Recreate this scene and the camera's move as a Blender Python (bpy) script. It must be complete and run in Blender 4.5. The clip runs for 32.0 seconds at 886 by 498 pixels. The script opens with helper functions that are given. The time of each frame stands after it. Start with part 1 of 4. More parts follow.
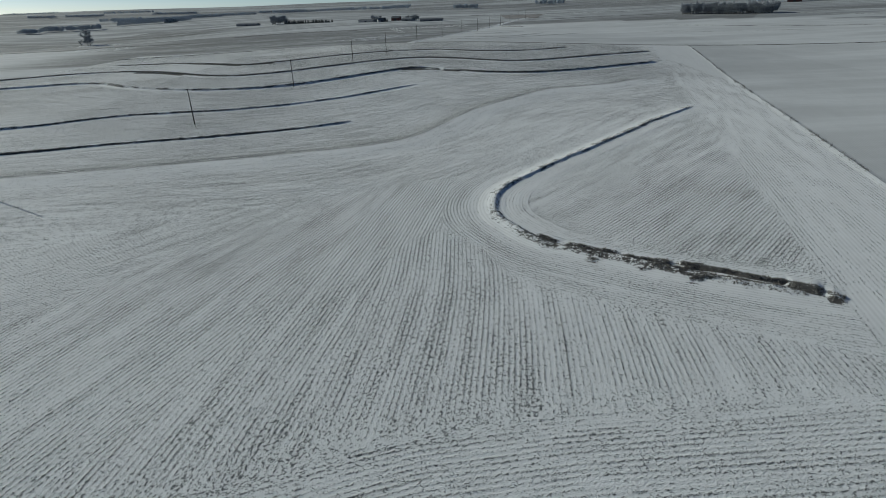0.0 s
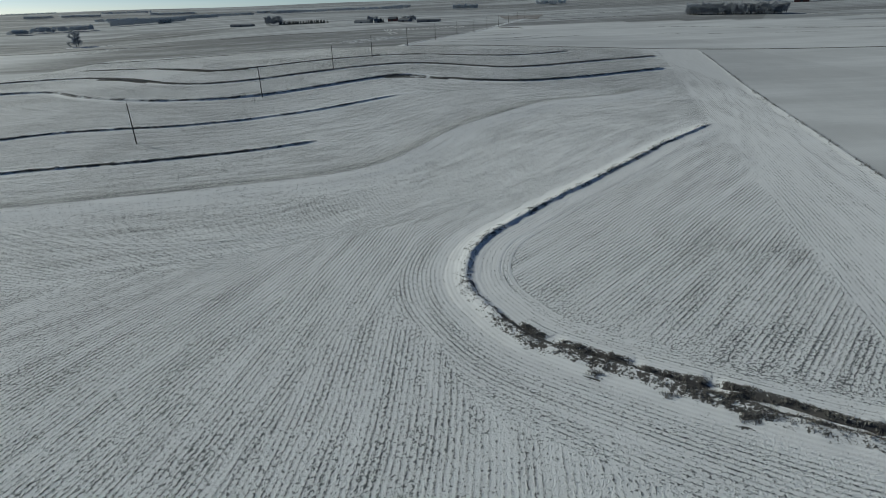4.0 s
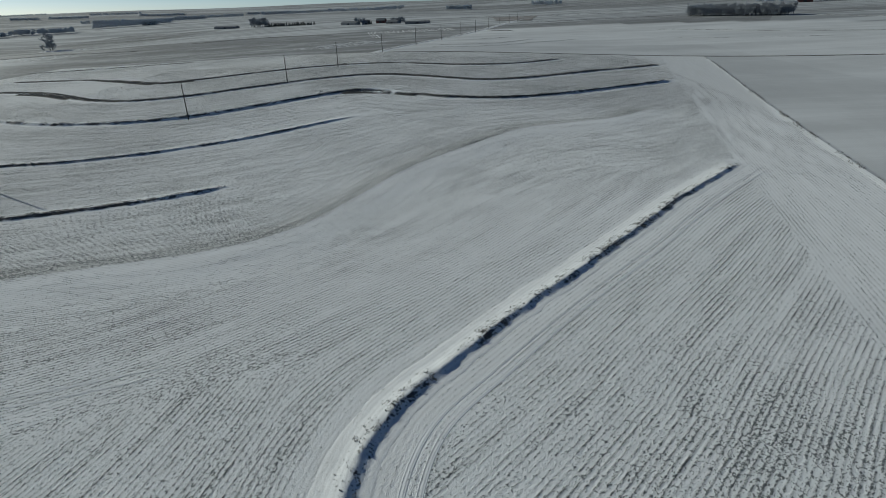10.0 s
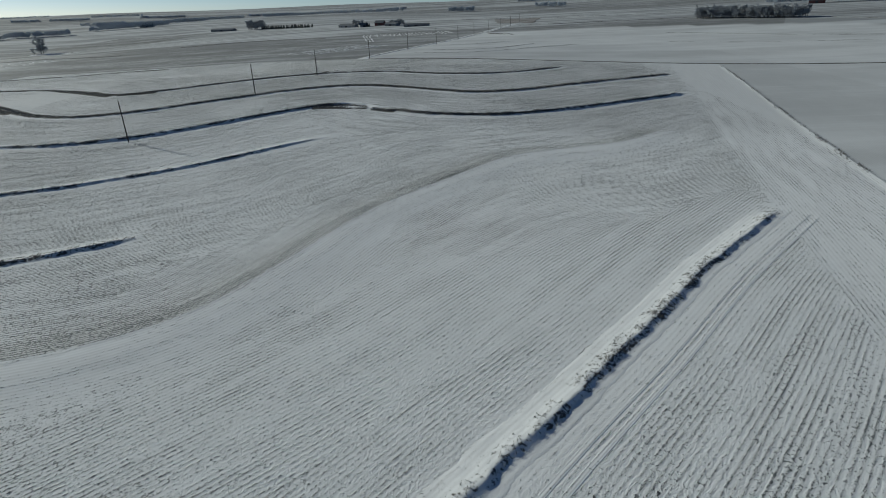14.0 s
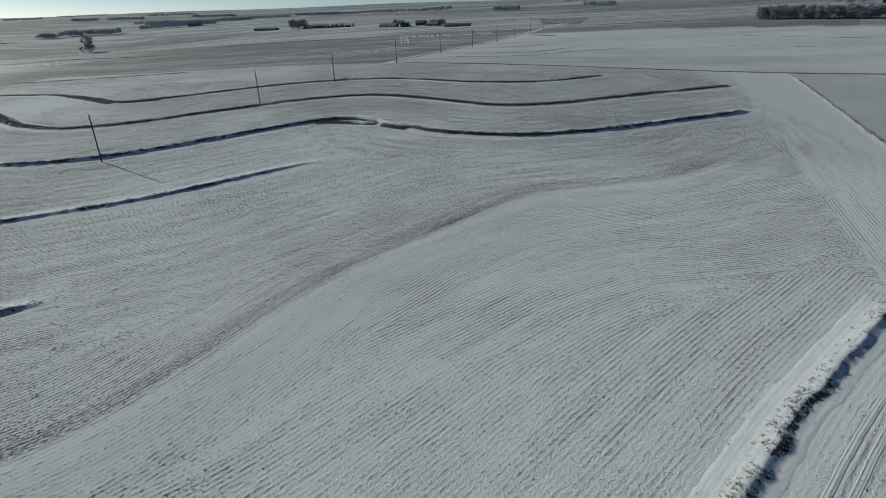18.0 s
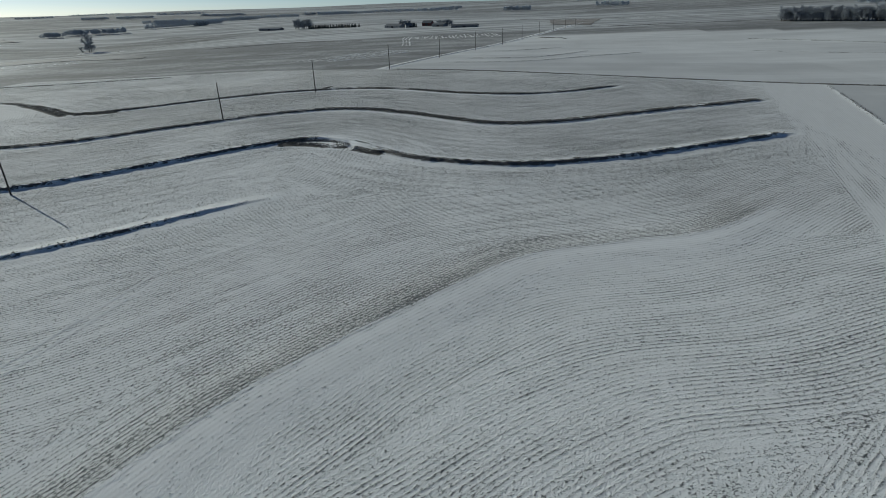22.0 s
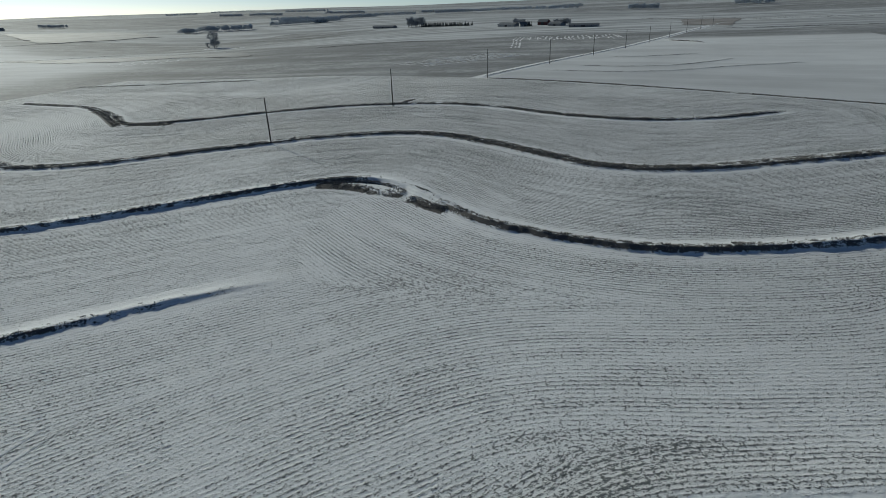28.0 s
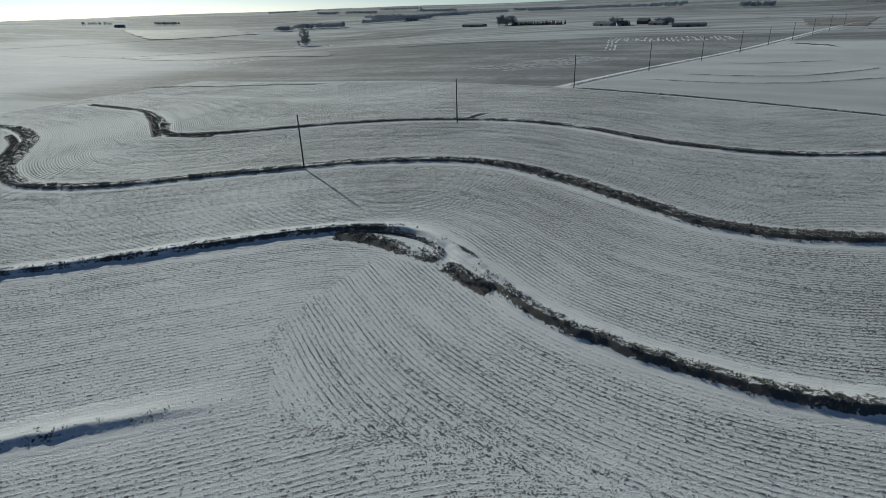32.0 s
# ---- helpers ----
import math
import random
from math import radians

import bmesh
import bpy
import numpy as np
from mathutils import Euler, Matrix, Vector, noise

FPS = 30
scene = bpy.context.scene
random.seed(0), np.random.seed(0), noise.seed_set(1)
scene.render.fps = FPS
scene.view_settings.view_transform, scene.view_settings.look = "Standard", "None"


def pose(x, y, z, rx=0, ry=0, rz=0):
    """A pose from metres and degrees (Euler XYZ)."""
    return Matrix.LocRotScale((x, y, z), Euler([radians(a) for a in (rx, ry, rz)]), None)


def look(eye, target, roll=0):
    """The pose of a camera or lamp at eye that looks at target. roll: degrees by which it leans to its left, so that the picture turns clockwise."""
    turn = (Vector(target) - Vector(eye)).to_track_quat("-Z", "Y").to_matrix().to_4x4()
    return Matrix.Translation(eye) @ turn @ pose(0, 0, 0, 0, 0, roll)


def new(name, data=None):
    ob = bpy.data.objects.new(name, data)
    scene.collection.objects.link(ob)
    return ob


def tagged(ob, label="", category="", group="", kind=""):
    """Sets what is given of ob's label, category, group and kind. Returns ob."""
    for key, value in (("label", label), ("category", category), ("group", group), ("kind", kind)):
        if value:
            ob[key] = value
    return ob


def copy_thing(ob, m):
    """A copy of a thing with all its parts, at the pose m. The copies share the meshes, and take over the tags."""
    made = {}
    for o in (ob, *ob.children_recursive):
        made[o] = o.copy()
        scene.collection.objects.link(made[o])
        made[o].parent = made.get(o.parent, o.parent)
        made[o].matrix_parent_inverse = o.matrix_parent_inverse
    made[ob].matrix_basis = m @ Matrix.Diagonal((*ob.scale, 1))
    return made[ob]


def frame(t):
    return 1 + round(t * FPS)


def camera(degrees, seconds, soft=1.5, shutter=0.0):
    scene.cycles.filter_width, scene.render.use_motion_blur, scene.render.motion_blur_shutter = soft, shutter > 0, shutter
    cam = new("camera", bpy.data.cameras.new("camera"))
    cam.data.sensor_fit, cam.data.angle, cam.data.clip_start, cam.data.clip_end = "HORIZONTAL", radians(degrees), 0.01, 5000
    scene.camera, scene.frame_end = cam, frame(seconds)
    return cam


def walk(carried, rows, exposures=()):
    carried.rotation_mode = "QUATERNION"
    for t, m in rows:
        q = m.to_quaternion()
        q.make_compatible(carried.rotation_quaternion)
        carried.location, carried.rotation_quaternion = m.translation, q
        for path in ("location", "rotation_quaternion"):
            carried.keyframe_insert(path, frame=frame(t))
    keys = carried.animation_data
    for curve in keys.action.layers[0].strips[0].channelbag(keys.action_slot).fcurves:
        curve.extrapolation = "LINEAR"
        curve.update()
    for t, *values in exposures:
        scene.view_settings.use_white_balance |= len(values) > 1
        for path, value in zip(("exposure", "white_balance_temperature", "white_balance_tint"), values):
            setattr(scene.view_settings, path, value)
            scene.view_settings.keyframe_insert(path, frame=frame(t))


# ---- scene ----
from collections import defaultdict
from mathutils import kdtree

# ------------------------------------------------------------ camera
cam = camera(76.2, 32.0, soft=0.7)
# seconds, x, y, z, yaw, pitch, roll
PATH = [
    (0.0, 0.00, 0.00, 34.62, -0.00, -23.96, 1.74),
    (0.5, 0.76, 3.49, 34.59, 0.05, -23.96, 1.73),
    (1.0, 1.53, 6.96, 34.57, 0.09, -23.96, 1.74),
    (1.5, 2.31, 10.42, 34.55, 0.11, -23.94, 1.75),
    (2.0, 3.12, 13.86, 34.55, 0.18, -23.94, 1.76),
    (2.5, 3.95, 17.27, 34.56, 0.19, -23.94, 1.76),
    (3.0, 4.79, 20.65, 34.57, 0.15, -23.95, 1.76),
    (3.5, 5.65, 24.02, 34.59, 0.16, -23.95, 1.76),
    (5.5, 9.18, 37.42, 34.65, 0.03, -23.95, 1.75),
    (6.0, 10.10, 40.80, 34.66, -0.00, -23.96, 1.75),
    (6.5, 11.04, 44.21, 34.66, -0.06, -23.97, 1.76),
    (7.0, 12.00, 47.65, 34.66, -0.07, -23.98, 1.78),
    (7.5, 12.98, 51.13, 34.66, -0.13, -23.98, 1.79),
    (8.0, 13.96, 54.64, 34.67, -0.07, -23.98, 1.80),
    (8.5, 14.93, 58.16, 34.69, -0.09, -23.97, 1.82),
    (9.0, 15.89, 61.69, 34.72, -0.07, -23.96, 1.83),
    (9.5, 16.84, 65.22, 34.75, -0.11, -23.95, 1.84),
    (10.0, 17.78, 68.75, 34.79, -0.12, -23.93, 1.86),
    (10.5, 18.72, 72.26, 34.83, -0.20, -23.92, 1.88),
    (11.0, 19.66, 75.77, 34.87, -0.28, -23.90, 1.91),
    (11.5, 20.60, 79.26, 34.90, -0.38, -23.88, 1.92),
    (12.0, 21.55, 82.74, 34.93, -0.45, -23.87, 1.93),
    (12.5, 22.49, 86.22, 34.96, -0.53, -23.85, 1.93),
    (13.0, 23.43, 89.70, 34.99, -0.55, -23.84, 1.93),
    (13.5, 24.35, 93.19, 35.02, -0.60, -23.81, 1.93),
    (14.0, 25.28, 96.66, 35.06, 0.34, -23.80, 1.93),
    (14.5, 26.19, 100.11, 35.09, 1.28, -23.79, 1.92),
    (16.5, 29.65, 113.84, 35.22, 3.12, -23.76, 1.89),
    (17.0, 30.50, 117.27, 35.25, 3.38, -23.76, 1.90),
    (17.5, 31.33, 120.70, 35.28, 4.06, -23.76, 1.92),
    (18.0, 32.14, 124.14, 35.32, 4.77, -23.75, 1.93),
    (18.5, 32.92, 127.60, 35.36, 5.39, -23.72, 1.94),
    (19.0, 33.65, 131.09, 35.40, 5.60, -23.69, 1.95),
    (19.5, 34.34, 134.61, 35.43, 5.54, -23.71, 1.93),
    (20.0, 34.97, 138.15, 35.47, 5.40, -23.73, 1.91),
    (20.5, 35.52, 141.71, 35.49, 5.33, -23.74, 1.89),
    (21.0, 36.00, 145.29, 35.52, 5.22, -23.75, 1.87),
    (21.5, 36.39, 148.88, 35.53, 5.36, -23.76, 1.85),
    (22.0, 36.72, 152.49, 35.55, 5.88, -23.75, 1.83),
    (22.5, 36.98, 156.14, 35.56, 6.28, -23.75, 1.81),
    (23.0, 37.19, 159.82, 35.56, 6.69, -23.75, 1.78),
    (23.5, 37.35, 163.55, 35.56, 7.14, -23.74, 1.78),
    (24.0, 37.46, 167.30, 35.56, 7.61, -23.72, 1.78),
    (24.5, 37.47, 171.04, 35.55, 8.02, -23.71, 1.79),
    (25.0, 37.38, 174.75, 35.54, 9.00, -23.70, 1.79),
    (25.5, 37.13, 178.40, 35.51, 10.16, -23.68, 1.79),
    (27.5, 35.49, 192.66, 35.37, 15.54, -23.63, 1.85),
    (28.0, 35.01, 196.21, 35.34, 16.98, -23.60, 1.86),
    (28.5, 34.48, 199.77, 35.31, 18.50, -23.60, 1.85),
    (29.0, 33.93, 203.35, 35.29, 19.04, -23.61, 1.83),
    (29.5, 33.35, 206.98, 35.27, 19.47, -23.63, 1.81),
    (30.0, 32.76, 210.66, 35.27, 20.21, -23.64, 1.80),
    (30.5, 32.15, 214.40, 35.29, 21.14, -23.63, 1.82),
    (31.0, 31.52, 218.19, 35.32, 21.87, -23.60, 1.85),
    (31.5, 30.87, 222.01, 35.35, 24.09, -23.56, 1.90),
    (32.0, 30.22, 225.84, 35.40, 25.76, -23.50, 1.95),
]
walk(cam, [(t, pose(x, y, z, 90 + pitch, roll, yaw)) for t, x, y, z, yaw, pitch, roll in PATH],
     exposures=[(0.0, -0.38, 6350, -2), (32.0, -0.38, 6350, -2)])

# ------------------------------------------------------------ sky and sun
SUN_AZ, SUN_EL = -57.4, 22.5
world = bpy.data.worlds.new("winter_sky")
scene.world = world
world.use_nodes = True
wn = world.node_tree
sky = wn.nodes.new("ShaderNodeTexSky")
sky.sky_type = "NISHITA"
sky.sun_disc = False
sky.sun_elevation = radians(SUN_EL)
sky.sun_rotation = radians(SUN_AZ % 360)
sky.air_density, sky.dust_density, sky.ozone_density = 0.4, 0.2, 3.0
wn.nodes["Background"].inputs["Strength"].default_value = 0.075
wn.links.new(sky.outputs["Color"], wn.nodes["Background"].inputs["Color"])
sun = new("sun", bpy.data.lights.new("sun", "SUN"))
sun.data.energy, sun.data.angle, sun.data.color = 4.0, radians(0.6), (1.0, 0.955, 0.88)
a, e = radians(SUN_AZ), radians(SUN_EL)
sun_dir = Vector((math.sin(a) * math.cos(e), math.cos(a) * math.cos(e), math.sin(e)))
sun.matrix_basis = look(sun_dir * 100, (0, 0, 0))

# ------------------------------------------------------------ plan
# BEGIN PLAN
# gentle swells of the near fields: x, y, height
HILLS = [
    (-84, 190, -2.47), (-67, 256, 4.19), (-49, 319, -1.24), (-36, 370, 1.42), (-20, 436, 0.92), (-2, 494, 2.03), (83, 190, 2.40), (-29, 193, -3.53), (-6, 260, -2.75), (115, 315, -1.70), (158, 391, -2.72), (122, 257, -4.27), (-117, 338, -0.27), (119, 343, 4.51), (1, 288, 3.26), (49, 62, -1.55),
]
# wide swells of the country beyond: x, y, radius, height
FAR_HILLS = [
    (-430, 1280, 330, 6.4), (-640, 1010, 260, -23.9), (330, 830, 230, 3.4), (-230, 640, 170, 1.3), (900, 1500, 500, 13.2), (250, 1500, 420, -7.4), (-1300, 1500, 480, -12.4), (-1000, 2400, 600, -7.7), (300, 2700, 700, 7.2), (1700, 2600, 800, 12.4), (-300, 500, 110, -1.4), (620, 420, 260, 4.3),
]


def smooth(a, b, v):
    w = np.clip((v - a) / (b - a), 0, 1)
    return w * w * (3 - 2 * w)


def ground_z(x, y):
    x, y = np.asarray(x, float), np.asarray(y, float)
    z = np.ones_like(x)
    for hx, hy, h in HILLS:
        z = z + h * np.exp(-((x - hx) ** 2 + (y - hy) ** 2) / (2 * 85.0 ** 2))
    for hx, hy, r, h in FAR_HILLS:
        z = z + h * np.exp(-((x - hx) ** 2 + (y - hy) ** 2) / (2 * r ** 2))
    d = np.hypot(x, y - 200)
    z = z + smooth(900, 4600, d) * 21
    z = z + smooth(900, 1800, d) * (3.0 * np.sin(x / 310 + y / 470) + 2.5 * np.sin(y / 260 - x / 620 + 1.0))
    return z
# END PLAN


TERRACES = {
    "a": [(48, 62), (38, 67), (26, 74.5), (16, 82), (11.5, 89), (9, 96), (9, 104), (12, 113), (19, 122), (31, 136), (45, 151),
          (62, 170), (83, 191)],
    "b": [(-215, 122), (-170, 136), (-123, 153), (-98, 164), (-68, 173), (-46, 181), (-29, 191)],
    "c": [(-210, 158), (-145, 186), (-119, 203), (-101, 208), (-80, 212), (-61, 219), (-44, 228), (-27, 241), (-6, 259)],
    "d": [(-280, 262), (-212, 277), (-189, 284), (-169, 283), (-144, 266), (-116, 255), (-92, 253), (-71, 258), (-55, 268),
          (-38, 282), (-25, 292), (-15, 296.5), (-7, 296), (2, 290), (14, 282), (29, 277.5), (44, 277.5), (59, 282), (75, 289),
          (92, 298), (113, 309)],
    "e": [(-270, 300), (-240, 315), (-218, 330), (-192, 335), (-172, 330), (-156, 322), (-140, 310), (-126, 299), (-110, 292),
          (-97, 292), (-80, 299), (-60, 313), (-40, 326), (-22, 333), (-8, 333), (5, 328), (20, 320), (32, 315), (45, 315.5),
          (63, 323), (84, 335), (104, 345), (125, 356)],
    "f": [(-215, 380), (-191, 376), (-168, 371), (-153, 364), (-134, 352), (-120, 341), (-110, 339), (-95, 345), (-78, 356),
          (-55, 368), (-35, 373), (-16, 374), (0, 370), (16, 363), (31, 360), (46, 361), (62, 368), (81, 382)],
    "g": [(-245, 431), (-224, 436), (-195, 440.5), (-165, 447), (-137, 450)],
}
# height, width and grassiness of each bank
BANKS = {"a": (0.44, 0.60, 0.42), "b": (0.52, 0.66, 0.6), "c": (0.52, 0.68, 0.32), "d": (0.76, 0.72, 0.42),
         "e": (0.55, 0.9, 0.85), "f": (0.48, 0.8, 0.8), "g": (0.3, 0.5, 0.6)}
# stretches where the banks are thick with weeds: x, y, radius, strength
WEEDS = [(36, 68, 16, 0.35), (25, 75, 9, 0.35), (16, 82, 7, 0.3), (-8, 294, 11, -0.45), (3, 289, 6, -0.5), (45, 278, 45, 0.5), (-28, 291, 12, 0.3), (-118, 342, 14, 0.5),
         (-135, 306, 18, 0.3), (10, 324, 26, 0.3), (40, 315, 14, 0.25), (20, 361, 25, 0.3), (-115, 204, 55, 0.25), (-14, 252, 18, -0.28)]
RIDGE = [(-170, 108), (-110, 127), (-64, 141), (-33, 150), (-20, 154.5), (-9, 163), (0, 179), (8, 195), (18, 208), (31, 222), (40, 230.5),
         (55, 236), (70, 241), (87, 256)]
# lines that the rows follow past the ends of the banks and on the open slope
PAST = [[(-24, 15), (-21, 40), (-17.5, 62), (-13.5, 85), (-11, 100), (-9, 110)],
        [(-35.2, 45.7), (-34.4, 48.2), (-30.9, 58.9), (-26.0, 76.4), (-19.7, 97.6), (-16.8, 107.2)],
        [(-45.5, 55.9), (-44.0, 61.3), (-40.2, 75.8), (-32.3, 94.0), (-27.2, 104.5)],
        [(-59.7, 73.0), (-55.7, 77.1), (-46.7, 87.7), (-39.5, 98.6)],
        [(-6.7, 46.4), (-5.4, 57.3), (-4.3, 69.4), (-4.0, 79.1)],
        [(-120, 100), (-75, 106), (-52, 109.5), (-33, 115), (-18, 124), (-2, 138), (14, 153), (24, 165)],
        [(22, 193), (28.4, 201.4), (43.7, 214.8), (62.4, 220), (84, 229.8)], [(27, 189), (34.6, 196.1), (42.4, 201.6), (50.7, 205.6), (67.4, 209.4), (82.2, 216.1)],
        [(-29, 191), (-12, 202), (2, 217), (14, 230), (28, 241), (50, 247), (70, 254), (88, 268)]]
FENCE = [(60, 16), (83, 103), (110, 205), (136, 303), (158, 388)]
LINE = [(-21, 437), (69, 412), (158, 388), (330, 341), (700, 240)]
POLES = [(-103, 118), (-84.5, 190.4), (-66.6, 256.0), (-49.4, 319.4), (-36.0, 369.8), (-19.7, 436.3), (-1.5, 496), (16.5, 554),
         (34, 610), (50, 662), (67, 717), (84, 772), (101, 827), (118, 882)]


def curve(points, step=0.5):
    """A smooth line through the points, in even steps: places and unit tangents."""
    p = np.array(points, float)
    q = np.vstack([2 * p[0] - p[1], p, 2 * p[-1] - p[-2]])
    out = []
    for i in range(1, len(q) - 2):
        t = np.linspace(0, 1, 60, endpoint=False)[:, None]
        a, b, c, d = q[i - 1], q[i], q[i + 1], q[i + 2]
        out.append(0.5 * (2 * b + (c - a) * t + (2 * a - 5 * b + 4 * c - d) * t ** 2 + (3 * b - a - 3 * c + d) * t ** 3))
    out = np.vstack(out + [p[-1:]])
    s = np.r_[0, np.cumsum(np.hypot(*np.diff(out, axis=0).T))]
    u = np.arange(0, s[-1], step)
    xy = np.c_[np.interp(u, s, out[:, 0]), np.interp(u, s, out[:, 1])]
    tan = np.gradient(xy, axis=0)
    return xy, tan / np.maximum(np.linalg.norm(tan, axis=1), 1e-6)[:, None]


LINES = {k: curve(v) for k, v in TERRACES.items()}
RIDGE_LINE = curve(RIDGE)
FENCE_LINE = curve(FENCE)
past = [curve(p) for p in PAST]
farmed_from = sum(len(LINES[k][0]) for k in LINES)      # guides from here on are farmed over
guide_xy = np.vstack([LINES[k][0] for k in LINES] + [RIDGE_LINE[0]] + [p[0] for p in past])
guide_t = np.vstack([LINES[k][1] for k in LINES] + [RIDGE_LINE[1]] + [p[1] for p in past])
DRIFTED = {"a": 0.6, "b": 0.1, "c": 0.25, "d": 0.3, "e": 0.1, "f": 0.05, "g": 0.0}      # how far snow lies over the rows beside a bank
guide_snow = np.concatenate([np.full(len(LINES[k][0]), DRIFTED[k]) for k in LINES])
bend_to = len(LINES["a"][0])      # past the points of the first bank
HEADLAND = np.array([(-60, 18), (-23, 32.5), (-14, 35.5), (-9, 37.6), (-3, 39.5), (3, 40.4), (10, 41.4), (21, 42.1), (37, 43), (90, 45)])      # rows turn here


def tree_of(points, first=0):
    t = kdtree.KDTree(len(points) - first)
    for i in range(first, len(points)):
        t.insert((points[i][0], points[i][1], 0), i)
    t.balance()
    return t


tree = tree_of(guide_xy)
open_tree = tree_of(guide_xy, bend_to)
arm_to = int(np.argmin(np.hypot(LINES["a"][0][:, 0] - 22, LINES["a"][0][:, 1] - 126)))
ARM = np.array([64.0, 69.0]) / np.hypot(64, 69)      # the upper arm of the first bank, which the rows inside it follow
short_ends = [sum(len(LINES[q][0]) for q in "abc"[:m + 1]) - 1 for m in (1, 2)]      # where the two short banks end
long_tree = tree_of(guide_xy, short_ends[1] + 1)
ridge_tree = kdtree.KDTree(len(RIDGE_LINE[0]))
for i, (x, y) in enumerate(RIDGE_LINE[0]):
    ridge_tree.insert((x, y, 0), i)
ridge_tree.balance()
FDIR = np.array([98.0, 372.0]) / np.hypot(98, 372)
FNOR = np.array([FDIR[1], -FDIR[0]])


def fence_side(x, y):
    """Metres to the far side of the fence line (negative on the terraced side)."""
    return (x - 83) * FNOR[0] + (y - 103) * FNOR[1]


def row_field(x, y):
    """For many places: metres across the crop rows, the unit way along which that grows, metres along the rows, and how much
    snow has drifted over them."""
    u, gx, gy, al, far = (np.zeros(len(x)) for _ in range(5))
    side = fence_side(x, y)
    head = (y - np.interp(x, HEADLAND[:, 0], HEADLAND[:, 1])) * 0.95
    for i in range(len(x)):
        if head[i] < 0 and side[i] < -23:
            u[i], gx[i], gy[i], al[i] = head[i] + 8000 * ROW, -0.3, 0.95, x[i] + 9000
            continue
        co, k, d = tree.find((x[i], y[i], 0))
        far[i] = guide_snow[k] * (1 - smooth(2.0, 6.0, d)) if k < farmed_from else 0.0
        if k < bend_to and d > (13.5 if k < arm_to else 24) and (x[i] - co[0]) * guide_t[k][1] - (y[i] - co[1]) * guide_t[k][0] < 0:
            co, k, d = open_tree.find((x[i], y[i], 0))
        if k < arm_to and d > 6.5 and side[i] < -23 and (x[i] - co[0]) * guide_t[k][1] - (y[i] - co[1]) * guide_t[k][0] > 0:
            u[i], gx[i], gy[i] = (x[i] - 31) * ARM[1] - (y[i] - 136) * ARM[0] + 900 * ROW, ARM[1], -ARM[0]
            al[i] = x[i] * ARM[0] + y[i] * ARM[1] + 7000
            continue
        if k in short_ends and (x[i] - co[0]) * guide_t[k][0] + (y[i] - co[1]) * guide_t[k][1] > 0.3:
            co, k, d = long_tree.find((x[i], y[i], 0))
        if -23 < side[i]:
            u[i], gx[i], gy[i] = side[i] + 5000 * ROW, FNOR[0], FNOR[1]
            al[i] = x[i] * FDIR[0] + y[i] * FDIR[1] + 5000
            continue
        dx, dy = x[i] - co[0], y[i] - co[1]
        t = guide_t[k]
        n = (t[1], -t[0])
        w = dx * n[0] + dy * n[1]
        al[i] = k * 0.5 + dx * t[0] + dy * t[1]
        if k >= farmed_from:
            u[i], gx[i], gy[i] = w + 60 * ROW, n[0], n[1]
        elif abs(w) > 0.85 * d or d < 1.5:
            s = 1 if w > 0 else -1
            u[i], gx[i], gy[i] = abs(w), s * n[0], s * n[1]
        else:
            u[i], gx[i], gy[i] = d, dx / max(d, 1e-3), dy / max(d, 1e-3)
    return u, gx, gy, al, far


def ridge_across(x, y):
    """Signed metres from the farmed ridge's line (positive on its near side), and how far along it is full."""
    out, full = np.full(len(x), 99.0), np.zeros(len(x))
    for i in range(len(x)):
        co, k, d = ridge_tree.find((x[i], y[i], 0))
        if d < 34:
            t = RIDGE_LINE[1][k]
            out[i] = (x[i] - co[0]) * t[1] - (y[i] - co[1]) * t[0]
            full[i] = min(1.0, min(k, len(RIDGE_LINE[0]) - 1 - k) * 0.5 / 9)
            if abs(out[i]) < 0.8 * d:
                out[i], full[i] = 99.0, 0.0
    return out, full


def ridge_z(x, y):
    """The low broad-based ridge that is farmed over."""
    out = np.zeros(len(x))
    for i in range(len(x)):
        co, k, d = ridge_tree.find((x[i], y[i], 0))
        if d < 22:
            t = RIDGE_LINE[1][k]
            w = (x[i] - co[0]) * t[1] - (y[i] - co[1]) * t[0]
            end = min(k, len(RIDGE_LINE[0]) - 1 - k) * 0.5
            h = 0.5 * min(1.0, end / 15 + 0.1)
            out[i] = h * math.exp(-(w / (7.0 if w > 0 else 4.0)) ** 2)
            if end < 0.3:
                out[i] = 0.1 * h * math.exp(-(d / 6.0) ** 2)
    return out


# ------------------------------------------------------------ materials
def material(name):
    m = bpy.data.materials.new(name)
    m.use_nodes = True
    n = m.node_tree.nodes
    return m, n, m.node_tree.links, n["Principled BSDF"]


def noise_node(n, l, vec, scale, detail=4.0, rough=0.6):
    t = n.new("ShaderNodeTexNoise")
    t.inputs["Scale"].default_value, t.inputs["Detail"].default_value, t.inputs["Roughness"].default_value = scale, detail, rough
    if vec is not None:
        l.new(vec, t.inputs["Vector"])
    return t.outputs["Fac"]


def ramp(n, l, fac, a, b, lo=0.0, hi=1.0):
    r = n.new("ShaderNodeMapRange")
    r.interpolation_type = "SMOOTHSTEP"
    for k, v in (("From Min", a), ("From Max", b), ("To Min", lo), ("To Max", hi)):
        r.inputs[k].default_value = v
    l.new(fac, r.inputs["Value"])
    return r.outputs["Result"]


